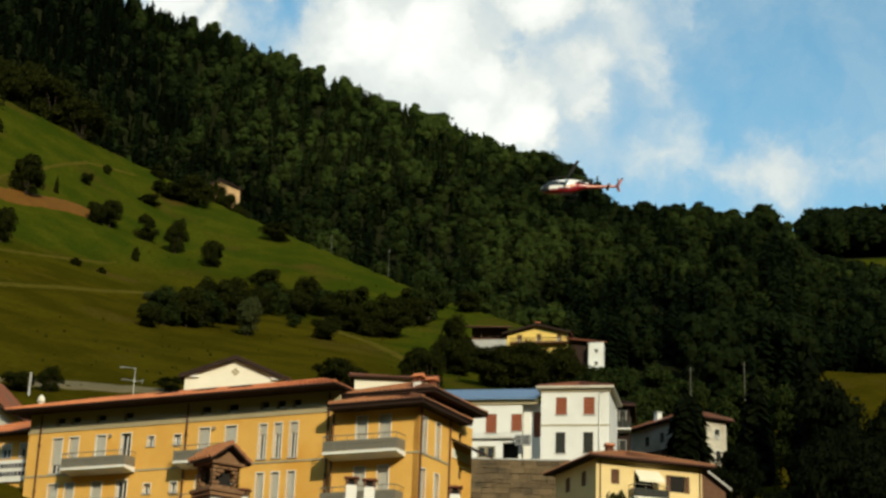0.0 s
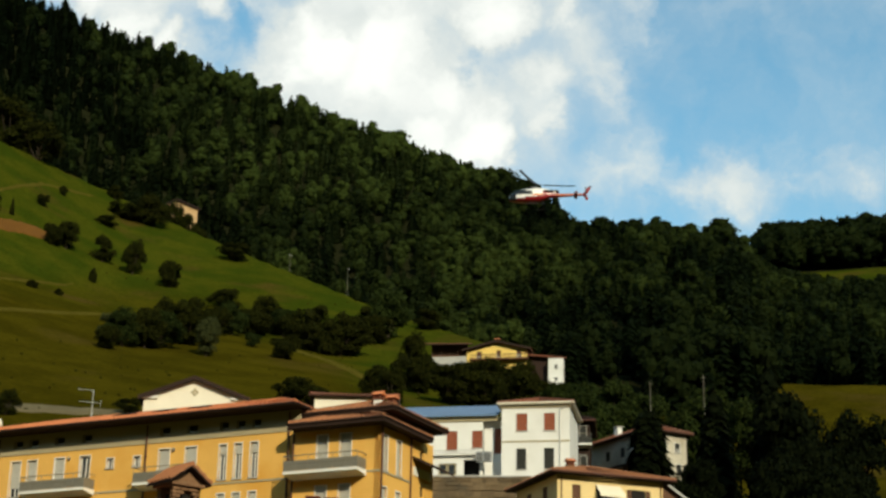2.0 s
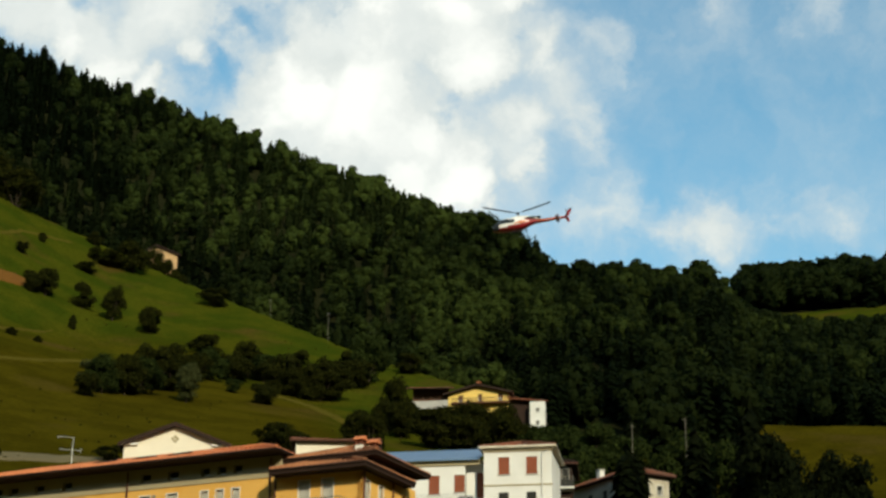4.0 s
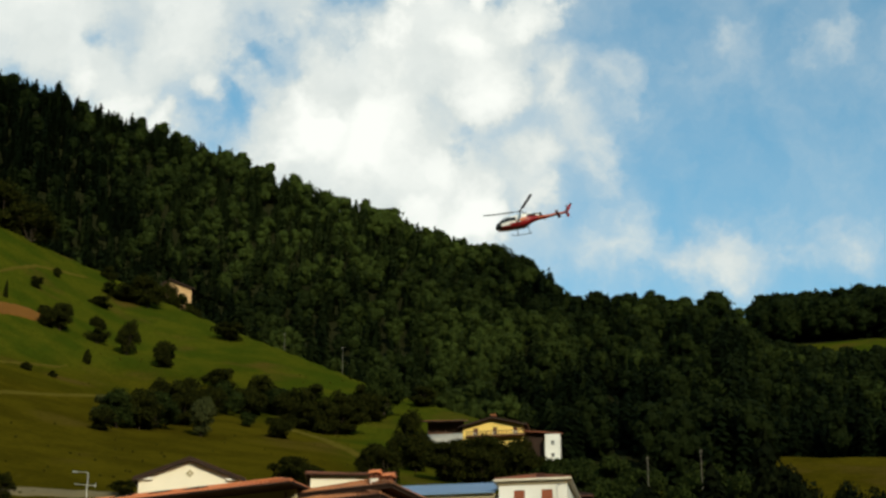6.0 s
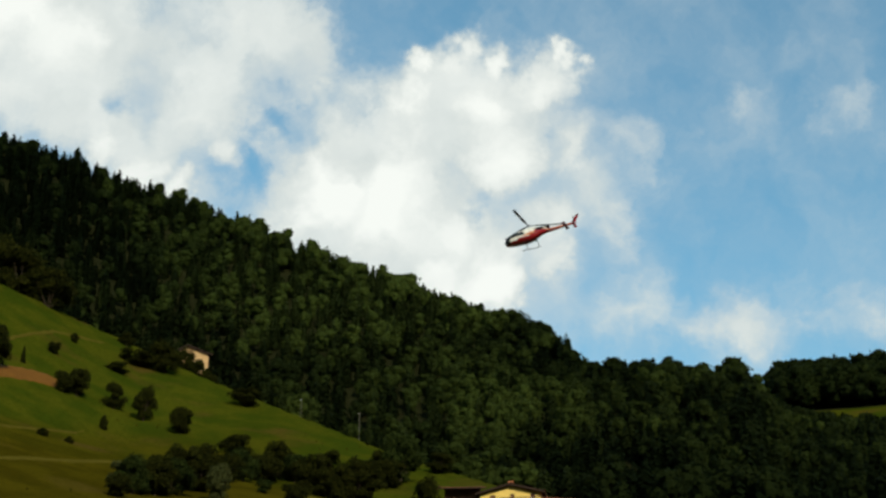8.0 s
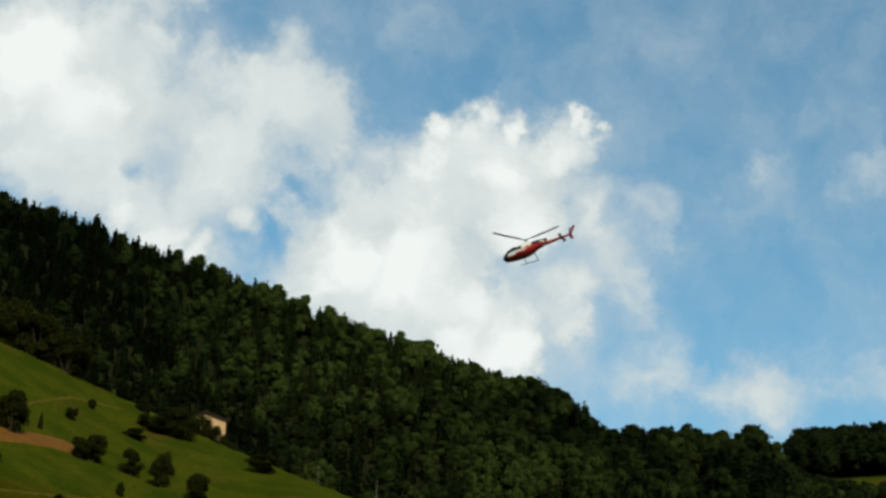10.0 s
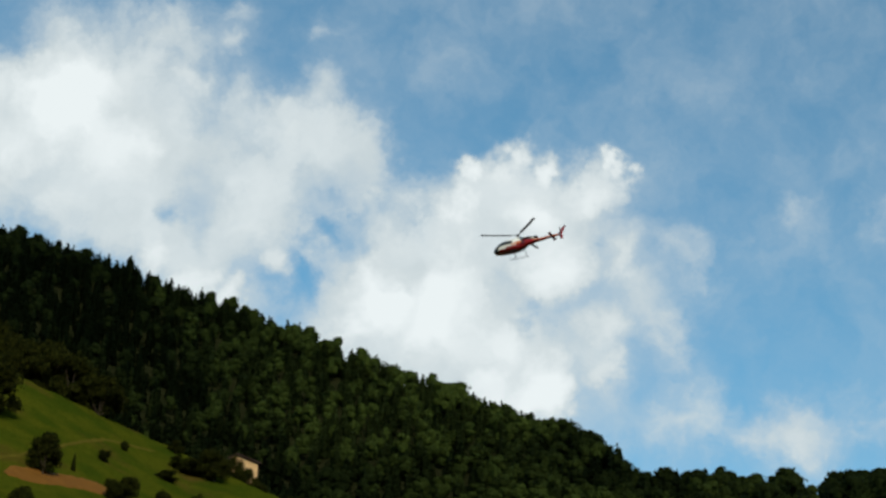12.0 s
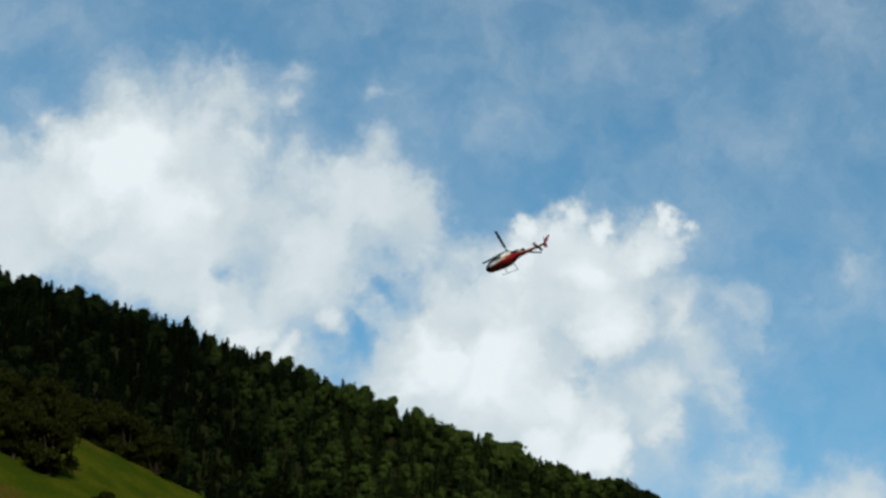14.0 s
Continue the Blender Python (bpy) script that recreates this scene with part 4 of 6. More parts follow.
def hip_roof(parent, x0, y0, x1, y1, z, rise, over, mat, ridge_in=None, thick=.16, eave=None):
    """A hipped roof: soffit slab, four tiled slopes and ridge caps."""
    a0, b0, a1, b1 = x0 - over, y0 - over, x1 + over, y1 + over
    k = (b1 - b0) / 2 if ridge_in is None else ridge_in
    if a1 - a0 >= b1 - b0:
        r0, r1 = (a0 + k, (b0 + b1) / 2), (a1 - k, (b0 + b1) / 2)
    else:
        k = (a1 - a0) / 2 if ridge_in is None else ridge_in
        r0, r1 = ((a0 + a1) / 2, b0 + k), ((a0 + a1) / 2, b1 - k)
    g = Geo()
    g.box(a0, b0, z - thick, a1, b1, z)
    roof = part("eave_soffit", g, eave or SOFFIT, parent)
    zt = z + rise
    A, B, C, D = (a0, b0, z), (a1, b0, z), (a1, b1, z), (a0, b1, z)
    R0, R1 = (*r0, zt), (*r1, zt)
    if a1 - a0 >= b1 - b0:
        slopes = [(A, B, R1, R0), (C, D, R0, R1), (B, C, R1, R1), (D, A, R0, R0)]
    else:
        slopes = [(A, B, R0, R0), (B, C, R1, R0), (C, D, R1, R1), (D, A, R0, R1)]
    for s in slopes:
        g = Geo()
        L = (Vector(s[1]) - Vector(s[0])).length
        D2 = ((Vector(s[3]) + Vector(s[2])) / 2 - (Vector(s[0]) + Vector(s[1])) / 2).length
        g.add([Vector(p) + Vector((0, 0, .002)) for p in s], [(0, 1, 2, 3)] if s[2] != s[3] else [(0, 1, 2)])
        roof_tiles(g, *s, max(3, int(D2 / .42)), max(4, int(L / .36)))
        part("roof_slope", g, mat, roof)
    g = Geo()
    for p, q in ((A, R0), (B, R1 if a1 - a0 >= b1 - b0 else R0), (C, R1), (D, R0 if a1 - a0 >= b1 - b0 else R1), (R0, R1)):
        if (Vector(p) - Vector(q)).length > .1:
            g.tube(Vector(p) + Vector((0, 0, .05)), Vector(q) + Vector((0, 0, .06)), .11, n=6)
    part("ridge_cap", g, mat, roof)
    g = Geo()
    for p, q in ((A, B), (B, C), (C, D), (D, A)):
        g.tube(Vector(p) - Vector((0, 0, .05)), Vector(q) - Vector((0, 0, .05)), .08, n=8)
    part("gutter", g, eave or PIPE, roof)
    return roof


def yellow_apartments():
    """Long yellow block with a projecting end, seen from below; local x runs along its front."""
    Z = 9.0
    ob = thing("apartment_building", pose(-6.255, 96.80, Z, 0, 0, -27), "long yellow rendered apartment block with red tiled roof and balconies", "building")
    # openings of the wing: x, sill, width, height, share shut
    wing = [(-20.85, 20.34, .78, 2.3, .75), (-19.5, 20.34, .74, 2.3, .9), (-17.36, 20.34, .78, 2.3, 1.0), (-15.38, 20.34, .78, 2.3, .0),
            (-13.3, 21.72, .5, .62, 0), (-11.28, 21.72, .5, .62, 0), (-9.42, 21.35, .78, 1.28, 1.0), (-7.46, 21.35, .78, 1.28, 1.0),
            (-5.02, 20.46, .52, 2.14, .3), (-3.94, 20.46, .52, 2.14, .3), (-2.82, 20.46, .52, 2.14, .3)]
    attic = [(-20.8, .75), (-19.55, .75), (-17.5, .75), (-15.36, .75), (-9.45, .75), (-7.48, .8), (-5.09, .62), (-3.92, .62), (-2.8, .62)]
    holes, wins = [], []
    for k in range(4):
        for (u, z, w, h, s) in wing:
            zz = z - 3.0 * k - Z
            if zz > .3:
                share = s if k == 0 else (1.0 if u > -6 else (s if s < .5 else .55 if u < -19 else 1.0))
                holes.append((u, zz, u + w, zz + h))
                wins.append((u, zz, w, h, share))
    zb = 23.12 - Z
    g = Geo()
    g.wall(-22.9, .5, 0, zb, 0, .35, holes)
    wall = part("wall", g, YELLOW, ob, "yellow rendered wall")
    for u, z, w, h, s in wins:
        window_at(wall, u, z, w, h, 0, s, SHUTTER, FRAME_W, deep=.2)
    ah = [(u, 23.5 - Z, u + w, 24.02 - Z) for u, w in attic]
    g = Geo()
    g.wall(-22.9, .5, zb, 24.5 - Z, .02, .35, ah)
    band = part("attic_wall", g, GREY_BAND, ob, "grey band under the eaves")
    # attic openings are closed by panes painted as dark as the space behind
    for u, w in attic:
        window_at(band, u, 23.5 - Z, w, .52, .02, 0, None, None, deep=.3, sash=False, pane=DARK)
        part("attic_sill", Geo().box(u + .22, .06, 23.5 - Z, u + w - .04, .2, 23.62 - Z), CONCRETE, band)
    g = Geo()
    g.box(-22.96, -.05, zb - .07, .0, .02, zb + .05)
    for k in range(4):
        g.box(-22.96, -.045, 20.22 - 3 * k - Z - .06, .0, 0, 20.22 - 3 * k - Z + .06)
    part("string_course", g, GREY_BAND, ob)
    g = Geo()
    g.wall(.35, 8.2, 0, 24.5 - Z, -22.9, -22.55, axis="y")
    g.wall(.35, 8.2, 22.0 - Z, 24.5 - Z, .15, .5, axis="y")
    g.wall(-22.9, .5, 0, 24.5 - Z, 8.2, 8.55)
    part("rear_wall", g, YELLOW, ob)
    g = Geo()
    # solid block coloured like unlit rooms behind the windows
    g.box(-22.5, .4, .1, .1, 8.1, 24.3 - Z)
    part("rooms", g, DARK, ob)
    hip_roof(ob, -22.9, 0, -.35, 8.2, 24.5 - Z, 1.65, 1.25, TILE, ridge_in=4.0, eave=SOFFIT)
    pot = part("chimney_pot", Geo().box(-23.85, 1.45, 24.5 - Z, -23.45, 1.85, 25.35 - Z, .02).tube((-23.65, 1.65, 25.35 - Z), (-23.65, 1.65, 25.65 - Z), .17, .15).tube((-23.65, 1.65, 25.65 - Z), (-23.65, 1.65, 25.95 - Z), .26, .2), CREAM, ob, "small pale chimney pot")
    part("pot_cap", Geo().tube((-23.65, 1.65, 25.95 - Z), (-23.65, 1.65, 26.12 - Z), .22, .06), CREAM, pot)
    for u in (-14.6, -11.6, -8.9):
        v = 1.9
        zr = 24.52 - Z + 1.65 * (v + 1.0) / 5.1
        hatch = part("roof_hatch", Geo().prism([(u, v, zr + .02), (u + 1.3, v, zr + .02), (u + 1.3, v + .9, zr + .34), (u, v + .9, zr + .34)], (0, 0, .14)), SOFFIT, ob, "dark raised roof hatch")
        part("hatch_pane", Geo().prism([(u + .1, v + .08, zr + .19), (u + 1.2, v + .08, zr + .19), (u + 1.2, v + .8, zr + .445), (u + .1, v + .8, zr + .445)], (0, 0, .02)), GLASS, hatch)
    for u in (-21.9, -10.35, .35 - .5):
        g = Geo()
        y = -.09 if u < -1 else -.1
        g.tube((u, y, 0), (u, y, 24.2 - Z), .06)
        for k in range(5):
            g.box(u - .08, y - .07, 3 * k + 1.2, u + .08, .0, 3 * k + 1.28)
        part("downpipe", g, PIPE, ob)
    for k in range(3):
        balcony(ob, -19.1, -14.1, 20.42 - 3 * k - Z, 0, 1.15)
        balcony(ob, -10.45, -6.6, 20.42 - 3 * k - Z, 0, 1.15)
    for u in (-16.2, -8.3):
        g = Geo()
        g.tube((u, -.02, 22.55 - Z), (u, -.14, 22.55 - Z), .09, .11)
        part("wall_lamp", g, METAL, ob)
    # the end, 0.4 m proud of the wing
    px0, px1, py, pd = .3, 6.14, -.4, 4.0
    ph, pw = [], []
    for k in range(4):
        for u in (1.98, 3.53):
            z = 20.28 - 3 * k - Z
            if z > .2:
                ph.append((u, z, u + .72, z + 2.25))
                pw.append((u, z))
    top = 23.0 - Z
    g = Geo()
    g.wall(px0, px1, 0, top, py, py + .35, ph)
    end = part("end_wall", g, YELLOW, ob)
    for u, z in pw:
        window_at(end, u, z, .72, 2.25, py, 1.0, SHUTTER, FRAME_W, deep=.2)
    sh, sw = [], []
    for k in range(4):
        for u in (.35, 2.1):
            z = 20.3 - 3 * k - Z
            if z > .2:
                sh.append((py + u, z, py + u + .6, z + 2.05))
                sw.append((py + u, z))
    small = [(py + 5.2, 21.75 - Z), (py + 5.3, 19.6 - Z)]
    sh += [(u, z, u + .55, z + .65) for u, z in small]
    g = Geo()
    g.wall(py, py + 6.7, 0, top, px1 - .35, px1, sh, axis="y")
    g.wall(py + .35, .02, 0, top, px0, px0 + .3, axis="y")
    g.wall(px0, px1, 0, top, py + 6.7, py + 7.05)
    flank = part("flank_wall", g, YELLOW, ob)
    for u, z in sw:
        window_at(flank, u, z, .6, 2.05, px1, 1.0, SHUTTER, FRAME_W, axis="y", deep=.2)
    for u, z in small:
        window_at(flank, u, z, .55, .65, px1, 0, None, None, axis="y", sash=False)
    for k in range(4):
        g = Geo()
        z = 20.2 - 3 * k - Z
        g.box(px0 - .04, py - .045, z - .05, px1 + .045, py, z + .06)
        g.box(px1, py, z - .05, px1 + .045, py + pd, z + .06)
        part("end_string_course", g, GREY_BAND, ob)
    for k in range(3):
        balcony(ob, .4, 5.3, 20.28 - 3 * k - Z, py, 1.15)
    # block painted with the darkness of the end's interior
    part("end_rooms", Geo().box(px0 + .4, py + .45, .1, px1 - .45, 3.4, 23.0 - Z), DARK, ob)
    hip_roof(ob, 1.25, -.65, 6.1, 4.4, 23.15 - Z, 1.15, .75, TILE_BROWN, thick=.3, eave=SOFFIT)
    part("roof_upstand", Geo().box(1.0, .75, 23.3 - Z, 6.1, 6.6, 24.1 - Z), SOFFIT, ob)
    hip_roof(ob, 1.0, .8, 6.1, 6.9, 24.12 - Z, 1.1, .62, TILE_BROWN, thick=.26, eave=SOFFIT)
    for u, y in ((px0 + .12, py - .07), (px1 + .07, py + .15), (px1 + .07, py + pd - .1)):
        g = Geo()
        g.tube((u, y, 0), (u, y, 22.95 - Z), .06)
        part("end_downpipe", g, PIPE, ob)
    chimney_stack(ob, 4.75, 1.9, 24.45 - Z, .46, .5, FRAME_W)
    chimney_stack(ob, 5.45, 2.3, 24.35 - Z, .46, .42, FRAME_W)
    # little porch roof on the flank
    ay = py + 4.2
    g = Geo().prism([(px1 + .01, ay, 21.72 - Z), (px1 + 1.25, ay, 21.1 - Z), (px1 + 1.25, ay + 3.2, 21.1 - Z), (px1 + .01, ay + 3.2, 21.72 - Z)], (0, 0, .14))
    part("porch_roof", g, SOFFIT, ob)
    part("porch_fascia", Geo().box(px1, ay + .1, 20.72 - Z, px1 + .05, ay + 2.45, 21.25 - Z), FRAME_W, ob)
    return ob


yellow_apartments()


def grass_tufts():
    """Tall tufts and small shrubs scattered over the dry bank."""
    rng = np.random.default_rng(4)
    vs, tones = [], []
    for _ in range(420):
        ph, r = math.radians(rng.uniform(-19, 3)), rng.uniform(150, 330)
        x, y = r * math.sin(ph), r * math.cos(ph)
        if wooded(np.array([x]), np.array([y]))[0] or fbm(x, y, 14.0, 3.0) < .05:
            continue
        z, s = float(ground_height(x, y)), rng.uniform(.12, .28)
        for _ in range(5):
            g = rng.uniform(0, math.pi)
            c, t = math.cos(g) * s, math.sin(g) * s
            h = s * rng.uniform(.6, 1.3)
            vs += [(x - c, y - t, z - .1), (x + c, y + t, z - .1), (x + c * .6 + rng.normal(0, .1), y + t * .6, z + h), (x - c * .5, y - t * .5 + rng.normal(0, .1), z + h * .8)]
        tones += [rng.uniform(0, .9)] * 20
    ob = new("grass_tufts", quad_mesh("tufts", np.array(vs), np.array(tones), leaf_material("dry_tall_grass", (0.024, 0.026, 0.002), (0.060, 0.052, 0.004))))
    tagged(ob, "tufts of tall dry grass on the meadow bank", "grass", kind="stuff")


grass_tufts()


def plain_house(name, m, x0, x1, y1, z0, z1, mat, label, rise=1.5, over=.6, roof=None, front=(), side=(), left=(), shutter=None, surround=None, category="house", eave=None):
    """A rendered house: front at y 0 with windows (u, z, w, h, shut), its right flank at x1 and left flank at x0, hipped tile roof."""
    ob = thing(name, m, label, category)
    g = Geo().wall(x0, x1, z0, z1, 0, .35, [(u, z, u + w, z + h) for u, z, w, h, s in front])
    wall = part("front_wall", g, mat, ob)
    # windows without a shutter get a pane in the interior's shade colour
    for u, z, w, h, s in front:
        window_at(wall, u, z, w, h, 0, s, shutter, surround, deep=.15, sash=s > 0, pane=None if s > 0 else DARK)
    g = Geo().wall(.35, y1, z0, z1, x1 - .35, x1, [(u, z, u + w, z + h) for u, z, w, h, s in side], axis="y")
    fl = part("flank_wall", g, mat, ob)
    for u, z, w, h, s in side:
        window_at(fl, u, z, w, h, x1, s, shutter, surround, axis="y", deep=.15)
    g = Geo().wall(.35, y1, z0, z1, x0, x0 + .35, [(u, z, u + w, z + h) for u, z, w, h, s in left], axis="y")
    g.wall(x0, x1, z0, z1, y1, y1 + .35)
    lw = part("rear_wall", g, mat, ob)
    for u, z, w, h, s in left:
        b = Geo().box(x0 - .02, u, z, x0 + .1, u + w, z + h)
        part("louvred_shutter", b, shutter or SHUTTER_DARK, lw)
    # solid filling whose colour gives the shade indoors
    g = Geo().box(x0 + .4, .4, z0 + .1, x1 - .4, y1 - .05, z1 - .1)
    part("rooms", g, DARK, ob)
    if roof:
        hip_roof(ob, x0, 0, x1, y1 + .35, z1 + .16, rise, over, roof, eave=eave)
    return ob


def gable_roof(ob, x0, x1, y0, y1, z, rise, over, mat, ridge=None):
    """A pitched roof with its gable to the front: two tiled slopes, dark verge boards."""
    xm = (x0 + x1) / 2 if ridge is None else ridge
    for xw, xe in ((x0, x0 - over), (x1, x1 + over)):
        ze = z - over * rise / abs(xm - xw)
        A, B, C, D = (xe, y0 - over, ze), (xe, y1 + over, ze), (xm, y1 + over, z + rise), (xm, y0 - over, z + rise)
        g = Geo().prism([A, B, C, D], (0, 0, .14))
        sl_ob = part("roof_deck", g, SOFFIT, ob)
        g = Geo()
        up = Vector((0, 0, .145))
        roof_tiles(g, *[Vector(p) + up for p in (A, B, C, D)], 8, 22)
        part("roof_slope", g, mat, sl_ob)
        g = Geo().prism([(xe, y0 - over - .04, ze - .08), (xe, y0 - over - .004, ze - .08), (xm, y0 - over - .004, z + rise - .08), (xm, y0 - over - .04, z + rise - .08)], (0, 0, .3))
        part("verge_board", g, SOFFIT, sl_ob)


def white_villa():
    """White house with a tower-like end and a lower wing under a blue-grey metal roof, on a stone retaining wall."""
    Z = 24.0
    fr = [(1.26, 32.5 - Z, .95, 1.5, 1.0), (3.62, 32.5 - Z, .95, 1.5, 1.0)]
    ob = plain_house("white_house", pose(8.85, 137.72, Z, 0, 0, -12), 0, 5.8, 6.6, 0, 34.72 - Z, WHITE, "white rendered two-storey house with red-brown shutters", 1.05, .36, TILE_OLD,
                     fr + [(1.27, 29.2 - Z, .85, 1.78, 1.0), (3.62, 29.2 - Z, .85, 1.78, 1.0)], [(2.4, 29.4 - Z, .8, 1.4, 1.0)], (), SHUTTER_RED, FRAME_W, eave=CREAM)
    for c in [o for o in ob.children_recursive if o.name.startswith("louvred_shutter")]:
        if c.data.vertices[0].co.z < 31.4 - Z:
            c.data.materials.clear()
            c.data.materials.append(SHUTTER_DARK)
            c["label"] = "dark green louvred shutter"
    g = Geo().box(-.04, -.05, 31.52 - Z, 5.84, 0, 31.64 - Z)
    g.box(-.12, -.1, 34.45 - Z, 5.92, 0, 34.7 - Z, .03)
    part("string_course", g, GREY_BAND, ob)
    g = Geo().tube((5.0, -.1, 34.3 - Z), (4.95, -.1, 26 - Z), .05).tube((5.0, -.1, 34.3 - Z), (5.5, -.1, 34.5 - Z), .04)
    part("downpipe", g, METAL, ob)
    wing = [(-4.9, 31.15 - Z, .95, 1.65, 1.0), (-2.68, 31.3 - Z, .92, 1.5, 1.0)]
    g = Geo().wall(-9.5, -1.75, 0, 33.85 - Z, .9, 1.25, [(u, z, u + w, z + h) for u, z, w, h, s in wing] + [(-3.4, 28.5 - Z, -2.0, 30.3 - Z), (-5.6, 28.5 - Z, -4.0, 30.0 - Z)])
    lw = part("wing_wall", g, WHITE, ob)
    for u, z, w, h, s in wing:
        window_at(lw, u, z, w, h, .9, s, SHUTTER_RED, FRAME_W, deep=.15)
    g = Geo().wall(-1.75, 0, 0, 33.85 - Z, 1.6, 1.95, [(-.85, 30.9 - Z, -.1, 33.1 - Z)])
    part("wing_flank_wall", Geo().wall(1.25, 6, 0, 33.85 - Z, -9.5, -9.15, axis="y"), WHITE, ob)
    rw = part("recess_wall", g, WHITE, ob)
    window_at(rw, -.85, 30.9 - Z, .75, 2.2, 1.6, 1.0, SHUTTER_RED, None, deep=.12)
    # dark filling painted as the wing's unlit inside
    part("wing_interior", Geo().box(-9.1, 2.0, .1, -.1, 6, 33.6 - Z), DARK, ob)
    part("wing_cornice", Geo().box(-9.6, .78, 33.6 - Z, -.02, .9, 33.85 - Z, .03).box(-9.6, .7, 33.85 - Z, -.02, 1.0, 33.98 - Z), GREY_BAND, ob)
    g = Geo().prism([(-9.8, .45, 33.98 - Z), (-.45, .45, 33.98 - Z), (-.45, 6.2, 36.15 - Z), (-9.8, 6.2, 36.15 - Z)], (0, 0, .1))
    deck = part("metal_roof", g, BLUE_ROOF, ob, "blue-grey standing-seam metal roof")
    g = Geo()
    for k in range(22):
        x = -9.7 + k * .43
        g.prism([(x, .43, 34.08 - Z), (x + .035, .43, 34.08 - Z), (x + .035, 6.2, 36.25 - Z), (x, 6.2, 36.25 - Z)], (0, 0, .05))
    part("roof_seam", g, BLUE_ROOF, deck)
    g = Geo().box(-9.5, .62, 30.6 - Z, -2.3, .9, 30.7 - Z, .02)
    bal = part("terrace_slab", g, CONCRETE, ob)
    g = Geo()
    for k in range(30):
        g.tube((-9.4 + k * .24, .66, 30.7 - Z), (-9.4 + k * .24, .66, 31.1 - Z), .012, n=5)
    g.tube((-9.5, .66, 31.1 - Z), (-2.3, .66, 31.1 - Z), .02)
    part("railing", g, METAL, bal)
    for x in (-5.55, -4.78):
        pn = part("door_panel", Geo().box(x, 1.0, 28.5 - Z, x + .72, 1.06, 29.98 - Z, .01), GREY_BAND, lw, "grey-green glazed door panel")
        part("door_glass", Geo().box(x + .1, .985, 29.1 - Z, x + .62, 1.0, 29.9 - Z), GLASS, pn)
    for x in (-2.2, -1.5):
        g = Geo().box(x, -.1, 29.9 - Z, x + .62, .35, 30.8 - Z, .03)
        ac = part("air_conditioner", g, METAL, ob)
        g = Geo()
        for k in range(6):
            g.box(x + .06, -.125, 30.0 - Z + k * .12, x + .56, -.1, 30.06 - Z + k * .12)
        part("grille", g, SHUTTER_DARK, ac)
    g = Geo().box(-9.5, -.05, 0, -.02, .85, 28.45 - Z)
    part("plinth", g, CONCRETE, ob)
    return ob


white_villa()


def stone_wall(name, a, b, z0, z1, thick, label):
    """A retaining wall of rubble: courses of uneven stones proud of their joints, under a coping."""
    rng = random.Random(5)
    a, b = Vector((*a, 0)), Vector((*b, 0))
    ang = math.degrees(math.atan2(b.y - a.y, b.x - a.x))
    L = (b - a).length
    ob = thing(name, pose(a.x, a.y, z0, 0, 0, ang), label, "wall")
    ob["kind"] = "structure"
    part("core", Geo().box(0, .04, 0, L, thick, z1 - z0 - .15), STONE, ob)
    part("coping", Geo().box(-.05, -.06, z1 - z0 - .15, L + .05, thick + .05, z1 - z0, .03), CONCRETE, ob)
    shape = Geo().box(0, -.03, 0, 1, .06, 1, .025).mesh("stone")
    z = 0.02
    while z < z1 - z0 - .4:
        h = rng.uniform(.26, .62)
        x = rng.random() * .2
        while x < L - .9:
            w = rng.uniform(.3, 1.25)
            part("stone", shape, STONE, ob, m=pose(x, rng.uniform(-.04, .04), z + rng.uniform(-.05, .05), 0, rng.uniform(-2.5, 2.5), 0) @ Matrix.Diagonal((w - .02, rng.uniform(.4, 1.6), h * rng.uniform(.8, 1.05), 1)))
            x += w
        z += h
    return ob


stone_wall("retaining_wall_1", (1.2, 134.0), (11.0, 133.2), 20.8, 27.85, .6, "dark rubble stone retaining wall with concrete coping")


def cream_house():
    Z = 19.0
    ob = plain_house("cream_house", pose(11.97, 121.4, Z, 0, 0, 18), 0, 8.7, 7.5, 0, 25.72 - Z, PALE_YELLOW, "pale yellow house with brown shutters and tiled roof", 1.35, .75, TILE_BROWN,
                     [(1.2, 23.95 - Z, .68, 1.1, 1.0), (6.05, 23.75 - Z, 1.2, 1.25, 0.0), (3.2, 23.3 - Z, 1.5, 1.9, 0.0)], (), [(1.9, 24.0 - Z, .8, 1.1, 1), (5.0, 24.0 - Z, .8, 1.1, 1)], WOOD, None)
    for x in (5.68, 7.26):
        g = Geo()
        for k in range(9):
            g.box(x, -.07, 23.75 - Z + k * .138, x + .36, -.03, 23.75 - Z + k * .138 + .125)
        part("open_shutter", g, WOOD, ob)
    balcony(ob, 2.6, 5.5, 23.0 - Z, 0, 1.0, panel=SHUTTER_DARK)
    g = Geo().prism([(3.1, -.02, 25.15 - Z), (5.1, -.02, 25.15 - Z), (5.15, -.95, 24.35 - Z), (3.05, -.95, 24.35 - Z)], (0, 0, .03))
    g.prism([(3.05, -.95, 24.35 - Z), (5.15, -.95, 24.35 - Z), (5.15, -.97, 24.15 - Z), (3.05, -.97, 24.15 - Z)], (0, .02, 0))
    part("awning", g, AWNING, ob, "cream cloth awning over the balcony")
    chimney_stack(ob, 2.4, 3.0, 26.3 - Z, .5, .8)
    g = Geo().tube((.3, -.08, 0), (.3, -.08, 25.6 - Z), .05).tube((8.5, -.08, 0), (8.5, -.08, 25.6 - Z), .05)
    part("downpipe", g, PIPE, ob)
    return ob


cream_house()


